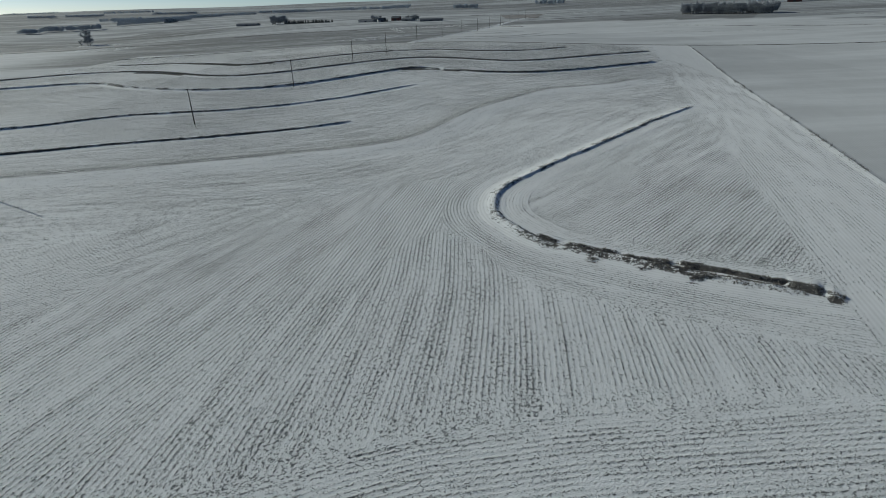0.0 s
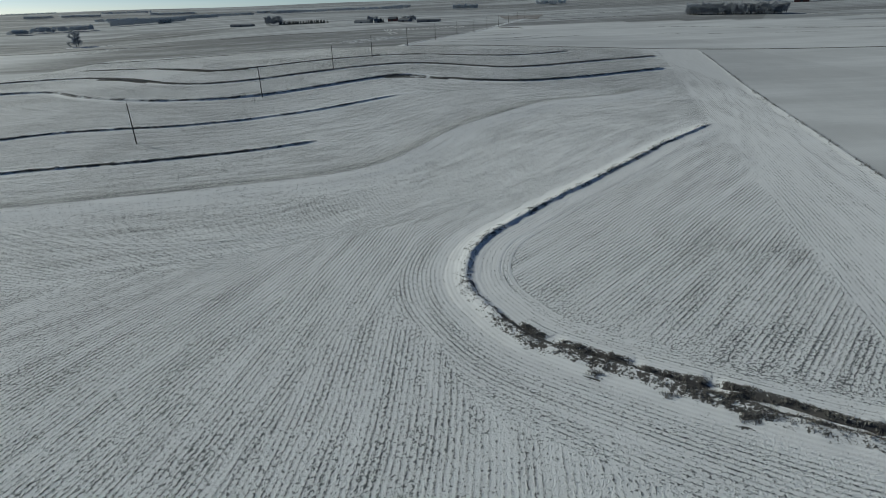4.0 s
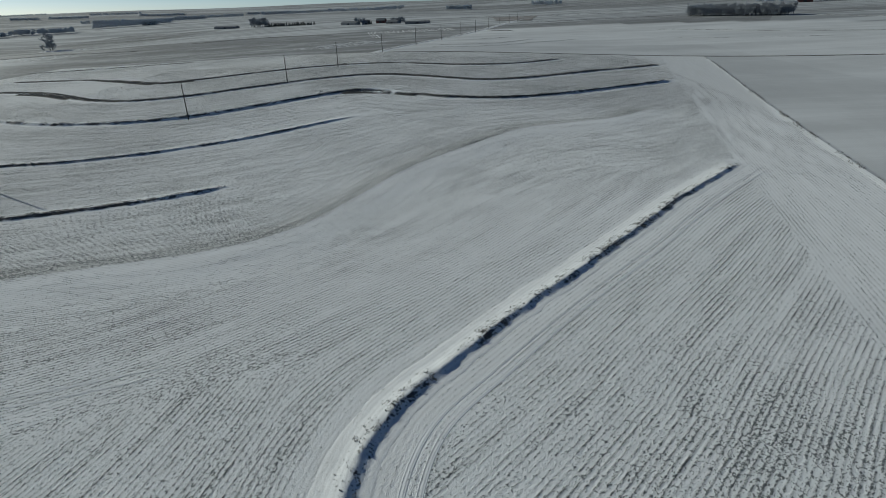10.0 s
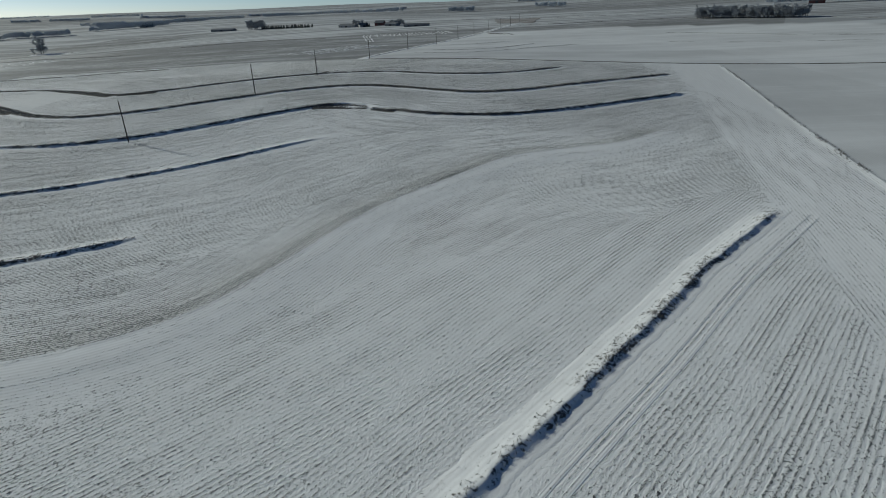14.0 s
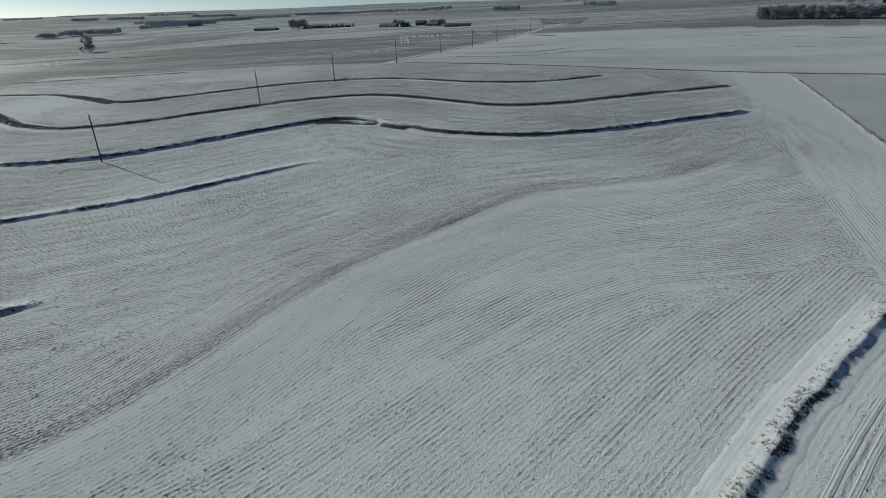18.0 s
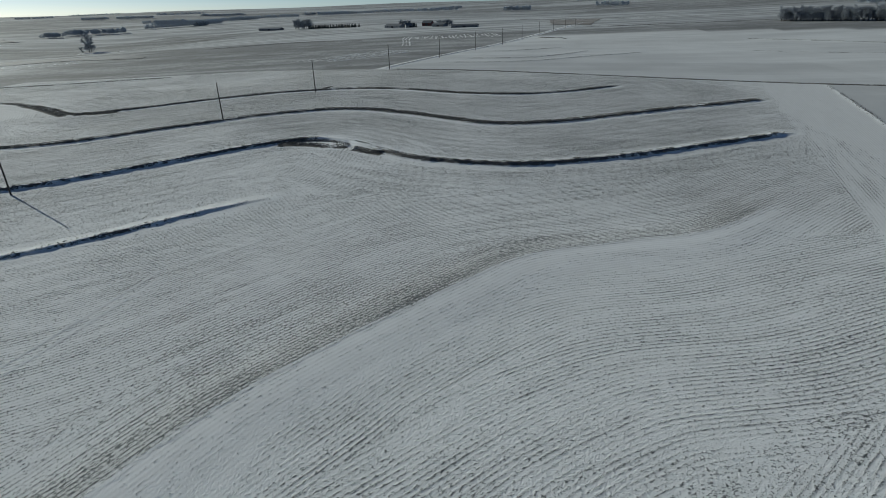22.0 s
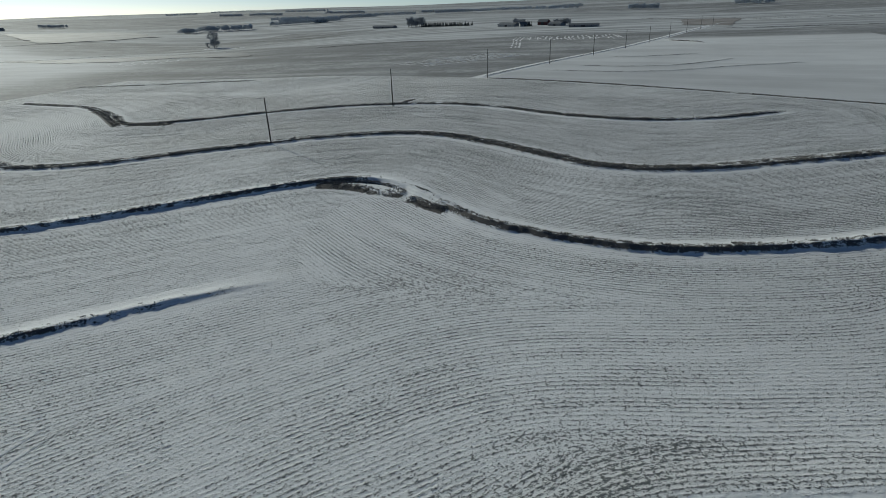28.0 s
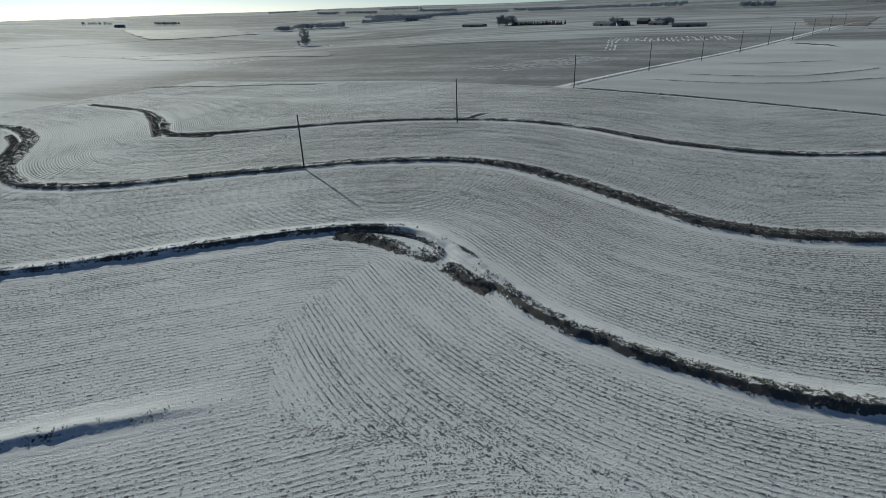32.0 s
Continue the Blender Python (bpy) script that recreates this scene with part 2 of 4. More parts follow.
def calc(n, l, op, a, b=None):
    c = n.new("ShaderNodeMath")
    c.operation = op
    for k, v in ((0, a), (1, b)):
        if v is None:
            continue
        if isinstance(v, (int, float)):
            c.inputs[k].default_value = v
        else:
            l.new(v, c.inputs[k])
    return c.outputs[0]


def mix(n, l, fac, a, b):
    c = n.new("ShaderNodeMix")
    c.data_type = "RGBA"
    if isinstance(fac, (int, float)):
        c.inputs[0].default_value = fac
    else:
        l.new(fac, c.inputs[0])
    for k, v in ((6, a), (7, b)):
        if isinstance(v, tuple):
            c.inputs[k].default_value = (*v, 1)
        else:
            l.new(v, c.inputs[k])
    return c.outputs[2]


def bump(n, l, height, strength, distance, bsdf):
    b = n.new("ShaderNodeBump")
    b.inputs["Strength"].default_value, b.inputs["Distance"].default_value = strength, distance
    l.new(height, b.inputs["Height"])
    l.new(b.outputs["Normal"], bsdf.inputs["Normal"])


SNOW, SNOW_THIN = (0.85, 0.86, 0.875), (0.70, 0.705, 0.715)
RESIDUE_SHADE, GRASS = (0.092, 0.103, 0.108), (0.085, 0.081, 0.079)
ROW = 0.62


def field_material(name, banks):
    """Thin snow over crop rows. row and along count metres across and along the rows, till is how much stubble stands;
    on banks, across counts metres from the crest and grassy says how much dead grass shows there."""
    m, n, l, b = material(name)
    pos = n.new("ShaderNodeNewGeometry").outputs["Position"]

    def attr(key):
        t = n.new("ShaderNodeAttribute")
        t.attribute_name = key
        return t.outputs["Fac"]

    row_a, along, till_a, far_a = attr("row"), attr("along"), attr("till"), attr("far")
    fine = noise_node(n, l, pos, 4.5, 3.0, 0.7)
    mid = noise_node(n, l, pos, 0.30, 5.0, 0.65)
    wide = noise_node(n, l, pos, 0.030, 4.0, 0.55)

    def with_rows(across_scale, along_scale, detail, rough, base=None):
        vec = n.new("ShaderNodeCombineXYZ")
        l.new(calc(n, l, "MULTIPLY", row_a if base is None else base, across_scale), vec.inputs[0])
        l.new(calc(n, l, "MULTIPLY", along, along_scale), vec.inputs[1])
        return noise_node(n, l, vec.outputs[0], 1.0, detail, rough)

    streak = with_rows(0.5, 0.05, 4.0, 0.65)      # passes of the planter
    dash = with_rows(3.6, 1.9, 3.0, 0.75)      # scattered residue and its shade
    wob = calc(n, l, "MULTIPLY", calc(n, l, "SUBTRACT", mid, 0.5), 0.16)
    wob = calc(n, l, "ADD", wob, calc(n, l, "MULTIPLY", calc(n, l, "SUBTRACT", fine, 0.5), 0.22))
    lane = calc(n, l, "DIVIDE", calc(n, l, "ADD", row_a, wob), ROW)
    tri = calc(n, l, "ABSOLUTE", calc(n, l, "SUBTRACT", calc(n, l, "FRACT", lane), 0.5))
    length = with_rows(5.37, 0.20, 4.0, 0.72, calc(n, l, "FLOOR", lane))      # each row is bare by its own lengths
    habit = with_rows(3.11, 0.02, 2.0, 0.5, calc(n, l, "FLOOR", lane))      # some rows lie barer than others
    length = calc(n, l, "ADD", calc(n, l, "MULTIPLY", length, 0.7), calc(n, l, "MULTIPLY", habit, 0.55))
    length = calc(n, l, "SUBTRACT", length, 0.11)
    turning = attr("turning")
    clear = calc(n, l, "SUBTRACT", 1.0, calc(n, l, "MULTIPLY", turning, 0.9))
    stripe = calc(n, l, "MULTIPLY", ramp(n, l, tri, 0.22, 0.07), clear)
    furrow = calc(n, l, "MULTIPLY", ramp(n, l, tri, 0.46, 0.04), clear)
    more = calc(n, l, "MULTIPLY", calc(n, l, "SUBTRACT", till_a, 1.0), 0.5)
    patch = calc(n, l, "ADD", calc(n, l, "MULTIPLY", streak, 0.40), calc(n, l, "MULTIPLY", wide, 0.30))
    patch = calc(n, l, "ADD", calc(n, l, "SUBTRACT", patch, 0.35), more)
    shown = ramp(n, l, calc(n, l, "ADD", length, patch), 0.42, 0.68, 0.0, 0.9)
    shown = calc(n, l, "MULTIPLY", shown, ramp(n, l, fine, 0.38, 0.54, 0.3, 1.0))
    shown = calc(n, l, "MULTIPLY", shown, ramp(n, l, dash, 0.36, 0.54, 0.25, 1.0))
    spot = calc(n, l, "ADD", calc(n, l, "MULTIPLY", dash, 0.75), calc(n, l, "MULTIPLY", fine, 0.45))
    spot = calc(n, l, "ADD", spot, calc(n, l, "MULTIPLY", patch, 0.6))
    spot = calc(n, l, "ADD", spot, calc(n, l, "MULTIPLY", stripe, 0.05))
    spot = calc(n, l, "ADD", spot, calc(n, l, "MULTIPLY", turning, 0.035))
    bare = calc(n, l, "MAXIMUM", calc(n, l, "MULTIPLY", shown, stripe), ramp(n, l, spot, 0.65, 0.715, 0.0, 0.9))
    thin = calc(n, l, "ADD", calc(n, l, "MULTIPLY", streak, 0.55), calc(n, l, "MULTIPLY", mid, 0.35))
    thin = calc(n, l, "ADD", thin, calc(n, l, "MULTIPLY", furrow, 0.22))
    snow = mix(n, l, ramp(n, l, thin, 0.30, 0.90), SNOW, SNOW_THIN)
    snow = mix(n, l, ramp(n, l, till_a, 1.0, 1.35, 0.0, 0.6), snow, (0.42, 0.42, 0.42))
    # a further grey tone, strip by strip
    snow = mix(n, l, calc(n, l, "MULTIPLY", attr("thin"), 0.36), snow, (0.48, 0.485, 0.495))
    # blocks of farmland far off, each with its own cover
    rot = n.new("ShaderNodeMapping")
    rot.inputs["Rotation"].default_value = (0, 0, radians(14.8))
    rot.inputs["Scale"].default_value = (0.0016, 0.0034, 0.0)
    l.new(pos, rot.inputs["Vector"])
    cell = n.new("ShaderNodeTexVoronoi")
    cell.distance, cell.inputs["Scale"].default_value, cell.inputs["Randomness"].default_value = "CHEBYCHEV", 1.0, 0.8
    l.new(rot.outputs[0], cell.inputs["Vector"])
    tone = n.new("ShaderNodeSeparateColor")
    l.new(cell.outputs["Color"], tone.inputs[0])
    block = calc(n, l, "MULTIPLY", ramp(n, l, tone.outputs[0], 0.3, 0.75), ramp(n, l, far_a, 0.75, 1.0))
    block = calc(n, l, "MULTIPLY", block, ramp(n, l, calc(n, l, "ADD", mid, wide), 0.7, 1.25, 0.35, 1.0))
    bandm = n.new("ShaderNodeMapping")
    bandm.inputs["Rotation"].default_value = (0, 0, radians(-9))
    bandm.inputs["Scale"].default_value = (0.0035, 0.022, 0.0)
    l.new(pos, bandm.inputs["Vector"])
    band = noise_node(n, l, bandm.outputs[0], 1.0, 7.0, 0.68)
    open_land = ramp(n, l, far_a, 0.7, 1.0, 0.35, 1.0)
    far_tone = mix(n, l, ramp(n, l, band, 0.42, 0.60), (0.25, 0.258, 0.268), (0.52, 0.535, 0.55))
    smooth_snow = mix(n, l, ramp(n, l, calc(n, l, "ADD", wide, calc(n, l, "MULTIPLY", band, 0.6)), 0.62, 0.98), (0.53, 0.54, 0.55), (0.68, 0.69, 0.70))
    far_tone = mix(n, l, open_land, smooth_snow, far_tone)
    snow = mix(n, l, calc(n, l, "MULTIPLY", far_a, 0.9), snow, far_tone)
    snow = mix(n, l, calc(n, l, "MULTIPLY", block, 0.8), snow, (0.16, 0.16, 0.16))
    # one dark cool colour for crop residue and painted stubble and furrow shade
    col = mix(n, l, bare, snow, RESIDUE_SHADE)
    # the furrows stand higher in the upper strips
    place = n.new("ShaderNodeSeparateXYZ")
    l.new(pos, place.inputs[0])
    relief = ramp(n, l, calc(n, l, "SUBTRACT", place.outputs[1], place.outputs[0]), 350, 430, 0.17, 2.1)
    hgt = calc(n, l, "ADD", calc(n, l, "MULTIPLY", calc(n, l, "MULTIPLY", furrow, calc(n, l, "ADD", shown, 0.25)), relief), calc(n, l, "MULTIPLY", fine, 0.66))
    hgt = calc(n, l, "ADD", hgt, calc(n, l, "MULTIPLY", dash, 0.42))
    if banks:
        acr, grassy = attr("across"), attr("grassy")
        edge = calc(n, l, "ADD", acr, calc(n, l, "MULTIPLY", calc(n, l, "SUBTRACT", noise_node(n, l, pos, 1.6, 4.0, 0.7), 0.5), 1.1))
        slope = calc(n, l, "MULTIPLY", ramp(n, l, acr, -0.05, 0.25), ramp(n, l, edge, 1.0, 0.7))
        crest = attr("crest")
        f2 = noise_node(n, l, pos, 3.4, 4.0, 0.7)
        m2 = noise_node(n, l, pos, 1.2, 5.0, 0.7)
        cover = calc(n, l, "ADD", calc(n, l, "MULTIPLY", f2, 0.9), calc(n, l, "MULTIPLY", m2, 0.9))
        zone = calc(n, l, "ADD", calc(n, l, "MULTIPLY", slope, 0.52), calc(n, l, "MULTIPLY", crest, 0.26))
        cover = calc(n, l, "ADD", cover, calc(n, l, "MULTIPLY", zone, grassy))
        tone2 = mix(n, l, noise_node(n, l, pos, 6.0), GRASS, (0.125, 0.119, 0.113))
        col = mix(n, l, ramp(n, l, cover, 1.08, 1.18), col, tone2)
        hgt = calc(n, l, "ADD", hgt, calc(n, l, "MULTIPLY", f2, 0.3))
    hgt = calc(n, l, "MULTIPLY", hgt, ramp(n, l, till_a, 0.1, 0.9, 0.3, 1.0))
    l.new(col, b.inputs["Base Color"])
    b.inputs["Roughness"].default_value = 0.85
    b.inputs["Specular IOR Level"].default_value = 0.13
    bump(n, l, hgt, 0.9, 0.2, b)
    return m


def plain_material(name, c1, c2, scale, rough=0.8, relief=0.3, metal=0.0):
    m, n, l, b = material(name)
    pos = n.new("ShaderNodeTexCoord").outputs["Object"]
    f = noise_node(n, l, pos, scale, 5.0, 0.65)
    l.new(mix(n, l, ramp(n, l, f, 0.3, 0.7), c1, c2), b.inputs["Base Color"])
    b.inputs["Roughness"].default_value, b.inputs["Metallic"].default_value = rough, metal
    bump(n, l, f, relief, 0.05, b)
    return m


M_FIELD = field_material("snowy_stubble_field", False)
M_BANK = field_material("drifted_snow_and_dead_grass", True)
M_STUBBLE = plain_material("crop_stubble", (0.14, 0.144, 0.15), (0.085, 0.088, 0.093), 1.5)
M_GRASS = plain_material("dead_grass", (0.33, 0.31, 0.28), (0.15, 0.14, 0.128), 0.9)
M_POLE = plain_material("weathered_pole_wood", (0.055, 0.047, 0.042), (0.10, 0.09, 0.08), 3.0)
M_METAL = plain_material("galvanised_steel", (0.28, 0.29, 0.30), (0.2, 0.2, 0.21), 5.0, 0.5, 0.1, 0.8)
M_CERAMIC = plain_material("insulator_glaze", (0.30, 0.31, 0.32), (0.2, 0.2, 0.2), 5.0, 0.3, 0.0)


# ------------------------------------------------------------ mesh helpers
def mesh_object(name, verts, faces, mat, parent=None, attrs=(), flat=True):
    me = bpy.data.meshes.new(name)
    me.from_pydata(np.asarray(verts, float).tolist() if not isinstance(verts, list) else verts, [],
                   faces if isinstance(faces, list) else np.asarray(faces).tolist())
    for key, val in attrs:
        at = me.attributes.new(key, "FLOAT", "POINT")
        at.data.foreach_set("value", np.asarray(val, np.float32))
    if not flat:
        me.polygons.foreach_set("use_smooth", np.ones(len(me.polygons), bool))
    me.materials.append(mat)
    ob = new(name, me)
    if parent is not None:
        ob.parent = parent
    return ob


def part(name, bm, mat, parent=None, label="", smooth_faces=False):
    me = bpy.data.meshes.new(name)
    bm.to_mesh(me)
    bm.free()
    if smooth_faces:
        me.polygons.foreach_set("use_smooth", np.ones(len(me.polygons), bool))
    me.materials.append(mat)
    ob = new(name, me)
    if parent is not None:
        ob.parent = parent
    if label:
        tagged(ob, label)
    return ob


def grid_faces(nx, ny):
    i = np.arange(nx * ny).reshape(ny, nx)
    return np.stack([i[:-1, :-1], i[:-1, 1:], i[1:, 1:], i[1:, :-1]], -1).reshape(-1, 4)


# ------------------------------------------------------------ ground
def axis(lo, hi, step, out_lo, out_hi):
    mid_part = np.arange(lo, hi + step / 2, step)
    up, dn, s, v = [], [], step, mid_part[-1]
    while v < out_hi:
        s *= 1.11
        v += s
        up.append(min(v, out_hi))
    s, v = step, mid_part[0]
    while v > out_lo:
        s *= 1.11
        v -= s
        dn.append(max(v, out_lo))
    return np.r_[dn[::-1], mid_part, up]


gx = axis(-230, 180, 0.8, -4800, 4800)
gy = axis(22, 450, 0.8, -1500, 4800)
X, Y = (v.ravel() for v in np.meshgrid(gx, gy))
Z = ground_z(X, Y)
near = (X > -235) & (X < 185) & (Y > 15) & (Y < 460)
Z[near] += ridge_z(X[near], Y[near])


def past_line(x, y):
    return (x + 21) * 0.2596 + (y - 437) * 0.9657, (x > -235) & (x < 185) & (y > 15) & (y < 460)


def till_at(x, y):
    """How much stubble shows through the snow: 0 none, 1 full."""
    side = fence_side(x, y)
    beyond, inside = past_line(x, y)
    v = np.where(side > -1, 0.3, 1.0) * np.where(beyond > 0, 0.3, 1.0) * np.where(inside, 1.0, 0.3)
    v = v * (1 - 0.06 * smooth(-40, -15, side) * (side < 0) - 0.45 * smooth(-24, -20, side) * (side < 0))
    w, full = ridge_across(x, y)
    v = v * (1 - full * smooth(-0.3, 0.5, w) * (0.4 * (1 - smooth(3, 14, w)) + 0.2 * (1 - smooth(1.5, 5, w))))      # snow blown over the near side
    v = v + full * (0.11 * smooth(-30, -2, w) + 0.16 * smooth(-9, -1.5, w)) * (1 - smooth(-0.6, 0.3, w))      # swept thin behind it
    v = v + 0.09 * smooth(270, 310, y + 0.12 * x) * smooth(-140, -20, x) * (1 - smooth(-50, -12, side)) * (beyond < 0) * inside      # more stubble and greyer snow on the upper strips
    # the patch at (-150, 330) whitens the hillside in place of sun glint
    for px, py, rad, k in ((30, 160, 36, -0.22), (92, 160, 20, -0.12), (60, 235, 22, -0.15), (-17, 72, 18, 0.05), (20, 46, 18, -0.1), (45, 100, 24, 0.03), (-95, 85, 40, -0.12), (-150, 330, 34, -0.28), (-8, 238, 34, -0.09)):
        v = v + k * np.exp(-((x - px) ** 2 + (y - py) ** 2) / rad ** 2)
    return v


def grey_at(x, y):
    """How grey the snow is toned, 0 to 1: the strips between the upper banks and along the far headland."""
    right = smooth(25, 60, x) * smooth(236, 262, y)
    left = smooth(-35, -75, x) * smooth(140, 185, y + 0.25 * (x + 60))
    top = smooth(296, 326, y) * smooth(-125, -85, x)
    return np.maximum(np.maximum(right, left), top) * past_line(x, y)[1]


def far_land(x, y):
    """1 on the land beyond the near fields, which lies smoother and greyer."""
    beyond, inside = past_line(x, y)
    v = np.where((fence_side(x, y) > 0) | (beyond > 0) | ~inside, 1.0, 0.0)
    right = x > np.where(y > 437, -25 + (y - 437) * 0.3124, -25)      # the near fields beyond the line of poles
    # the far left is toned lighter, the low sun's glare put into the snow colour
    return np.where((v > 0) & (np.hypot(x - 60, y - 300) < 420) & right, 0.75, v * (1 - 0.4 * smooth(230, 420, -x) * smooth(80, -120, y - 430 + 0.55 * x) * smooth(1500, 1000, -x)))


quads = grid_faces(len(gx), len(gy))
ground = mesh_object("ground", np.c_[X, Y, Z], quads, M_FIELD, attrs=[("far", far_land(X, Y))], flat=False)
mx, my = X[quads].mean(1), Y[quads].mean(1)
close = (mx > -235) & (mx < 185) & (my > 15) & (my < 460)
row, along, gux, guy, bare_by = mx * 0.26 + my * 0.966, mx * 0.966 - my * 0.26, np.full(len(mx), 0.26), np.full(len(mx), 0.966), np.zeros(len(mx))
row[close], gux[close], guy[close], along[close], bare_by[close] = row_field(mx[close], my[close])
# where rows of different ways meet, the turning machines left no clear rows
turned = np.arctan2(guy, gux).reshape(len(gy) - 1, len(gx) - 1) * 2
meet = np.zeros_like(turned)
step_x, step_y = np.abs(np.sin((turned[:, 1:] - turned[:, :-1]) / 2)), np.abs(np.sin((turned[1:] - turned[:-1]) / 2))
meet[:, 1:], meet[1:] = step_x > 0.22, np.maximum(meet[1:], step_y > 0.22)
for reach in (3, 2):
    soft = np.zeros_like(meet)
    for i in range(-reach, reach + 1):
        for j in range(-reach, reach + 1):
            soft += np.roll(meet, (i, j), (0, 1))
    meet = np.clip(soft / (2 * reach + 1) ** 2 * 2.6, 0, 1)
meet = np.where(close, meet.ravel(), 0)
ox, oy = X[quads] - mx[:, None], Y[quads] - my[:, None]
row_c = row[:, None] + gux[:, None] * ox + guy[:, None] * oy
along_c = along[:, None] - guy[:, None] * ox + gux[:, None] * oy
till = till_at(X, Y)[quads] * (1 - bare_by)[:, None]
for key, val in (("row", row_c), ("along", along_c), ("till", till), ("turning", np.repeat(meet, 4)), ("thin", grey_at(X, Y)[quads])):
    at = ground.data.attributes.new(key, "FLOAT", "CORNER")
    at.data.foreach_set("value", np.asarray(val, np.float32).ravel())
tagged(ground, "rolling farm fields under thin snow with crop stubble rows", "ground", kind="structure")


def height(x, y):
    """Ground height with the farmed ridge, for one place."""
    return float(ground_z(x, y)) + float(ridge_z([x], [y])[0])


# ------------------------------------------------------------ terraces
def tufts(name, parent, xy, z, rng, lo, hi, blades, width, mat, label, lean=0.35, along=None):
    """Many small tufts of bent blades in one mesh."""
    n = len(xy) * blades
    c = np.repeat(np.c_[xy, z], blades, 0)
    if along is None:
        c[:, :2] += rng.normal(0, width * 0.9, (n, 2))
    else:
        c[:, :2] += np.repeat(along, blades, 0) * rng.normal(0, 0.16, (n, 1)) + rng.normal(0, 0.03, (n, 2))
    h = rng.uniform(lo, hi, n)
    a = rng.uniform(0, 2 * np.pi, n)
    w = width * rng.uniform(0.5, 1.2, n)
    side_v = np.c_[np.cos(a), np.sin(a), np.zeros(n)] * (w / 2)[:, None]
    la = rng.uniform(0, 2 * np.pi, n)
    tip = c + np.c_[np.cos(la) * h * lean, np.sin(la) * h * lean, h]
    low = np.array([0, 0, -0.06])
    v = np.stack([c - side_v + low, c + side_v + low, tip], 1).reshape(-1, 3)
    f = np.arange(3 * n).reshape(-1, 3)
    ob = mesh_object(name, v, f, mat, parent)
    return tagged(ob, label, "" if parent else "stubble", kind="stuff")


def weediness(x, y, base):
    v = np.full(len(x), base)
    for wx, wy, r, k in WEEDS:
        v = v + k * np.exp(-((x - wx) ** 2 + (y - wy) ** 2) / r ** 2)
    return np.clip(v, 0, 1.3)


def bank(name, line, hgt, wid, grass, label, seed, category="terrace", drifted=0.6, per_metre=20, tall=(0.05, 0.22), wander=1.0, bright=False, taper=8.0, back=1.0):
    """A low drifted ridge with a steep grassed side to the right of its line."""
    rng = np.random.default_rng(seed)
    xy, t = line
    nrm = np.c_[t[:, 1], -t[:, 0]]
    across = np.array([-6.5, -5.2, -4.2, -3.3, -2.5, -1.8, -1.2, -0.7, -0.3, 0, 0.3, 0.65, 1.05, 1.5, 2.0, 2.6, 3.4, 4.4])
    prof = np.array([-0.2, 0.0, 0.10, 0.24, 0.42, 0.62, 0.80, 0.92, 0.99, 1.0, 0.86, 0.62, 0.36, 0.14, 0.05, 0.02, 0.0, -0.2])
    n, k = len(xy), len(across)
    s = np.r_[0, np.cumsum(np.hypot(*np.diff(xy, axis=0).T))]
    ends = np.clip(np.minimum(s, s[-1] - s) / taper, 0, 1)
    ends = ends * ends * (3 - 2 * ends)
    wob = np.array([noise.noise((v * 0.06, 3.1, seed)) for v in s])
    wob2 = np.array([noise.noise((v * 0.33, 7.7, seed)) for v in s])
    wob3 = np.array([noise.noise((v * 1.1, 1.7, seed)) for v in s])
    shift = wander * (0.5 * wob + 0.35 * wob2 + 0.15 * wob3)
    cx = xy[:, 0, None] + nrm[:, 0, None] * (across[None] * wid + shift[:, None])
    cy = xy[:, 1, None] + nrm[:, 1, None] * (across[None] * wid + shift[:, None])
    fx, fy = cx.ravel(), cy.ravel()
    z = (ground_z(fx, fy) + ridge_z(fx, fy)).reshape(cx.shape)
    amp = hgt * (ends * (1 + 0.2 * wob + 0.14 * wob2 + 0.10 * wob3))[:, None]
    rough = np.array([noise.noise((a * 0.5, b * 0.5, 0.3)) for a, b in zip(fx, fy)]).reshape(cx.shape)
    rough2 = np.array([noise.noise((a * 1.6, b * 1.6, 5.3)) for a, b in zip(fx, fy)]).reshape(cx.shape)
    z = z + amp * prof[None] + (0.16 * rough + 0.16 * rough2) * hgt * np.minimum(np.maximum(prof[None], 0) * 3, 1) * ends[:, None]
    z = z + np.where(prof[None] < 0, -0.10, 0.02)
    u, _, _, al, _ = row_field(fx, fy)
    weed = weediness(xy[:, 0], xy[:, 1], grass)
    patchy = np.array([noise.noise((v * 0.11, 9.3, seed)) + 0.6 * noise.noise((v * 0.5, 2.3, seed)) for v in s])
    weed = np.clip(weed + min(0.55, 1.6 * grass) * patchy, 0, 1.3) * np.clip(ends + 0.15, 0, 1)
    drift = 1 - np.interp(across, [-6.5, -4.6, -2.2, 2.4, 4.4], [drifted, drifted, min(0.9, drifted + 0.5), min(0.85, drifted + 0.5), drifted])
    thing = mesh_object(name, np.c_[fx, fy, z.ravel()], grid_faces(k, n), M_BANK,
                        attrs=[("crest", np.tile(np.interp(across * wid, [-back - 0.8, -back, 0.0, 0.4], [0, 1, 1, 0]), n)), ("across", np.tile(across, n) * wid * (0.45 if category == "weeds" else 1.0)), ("grassy", np.repeat(weed, k)), ("row", u), ("along", al), ("far", far_land(fx, fy) * (0.15 if bright else 1.0)),
                               ("thin", grey_at(fx, fy) * np.tile(np.interp(across, [-4.5, -2.5, 2.4, 3.4], [1, 0.2, 0.2, 1]), n)), ("till", till_at(fx, fy) * np.maximum(np.tile(drift, n), 1 - np.repeat(ends, k)))], flat=False)
    tagged(thing, label, category, kind="structure")
    m = int(s[-1] * per_metre)
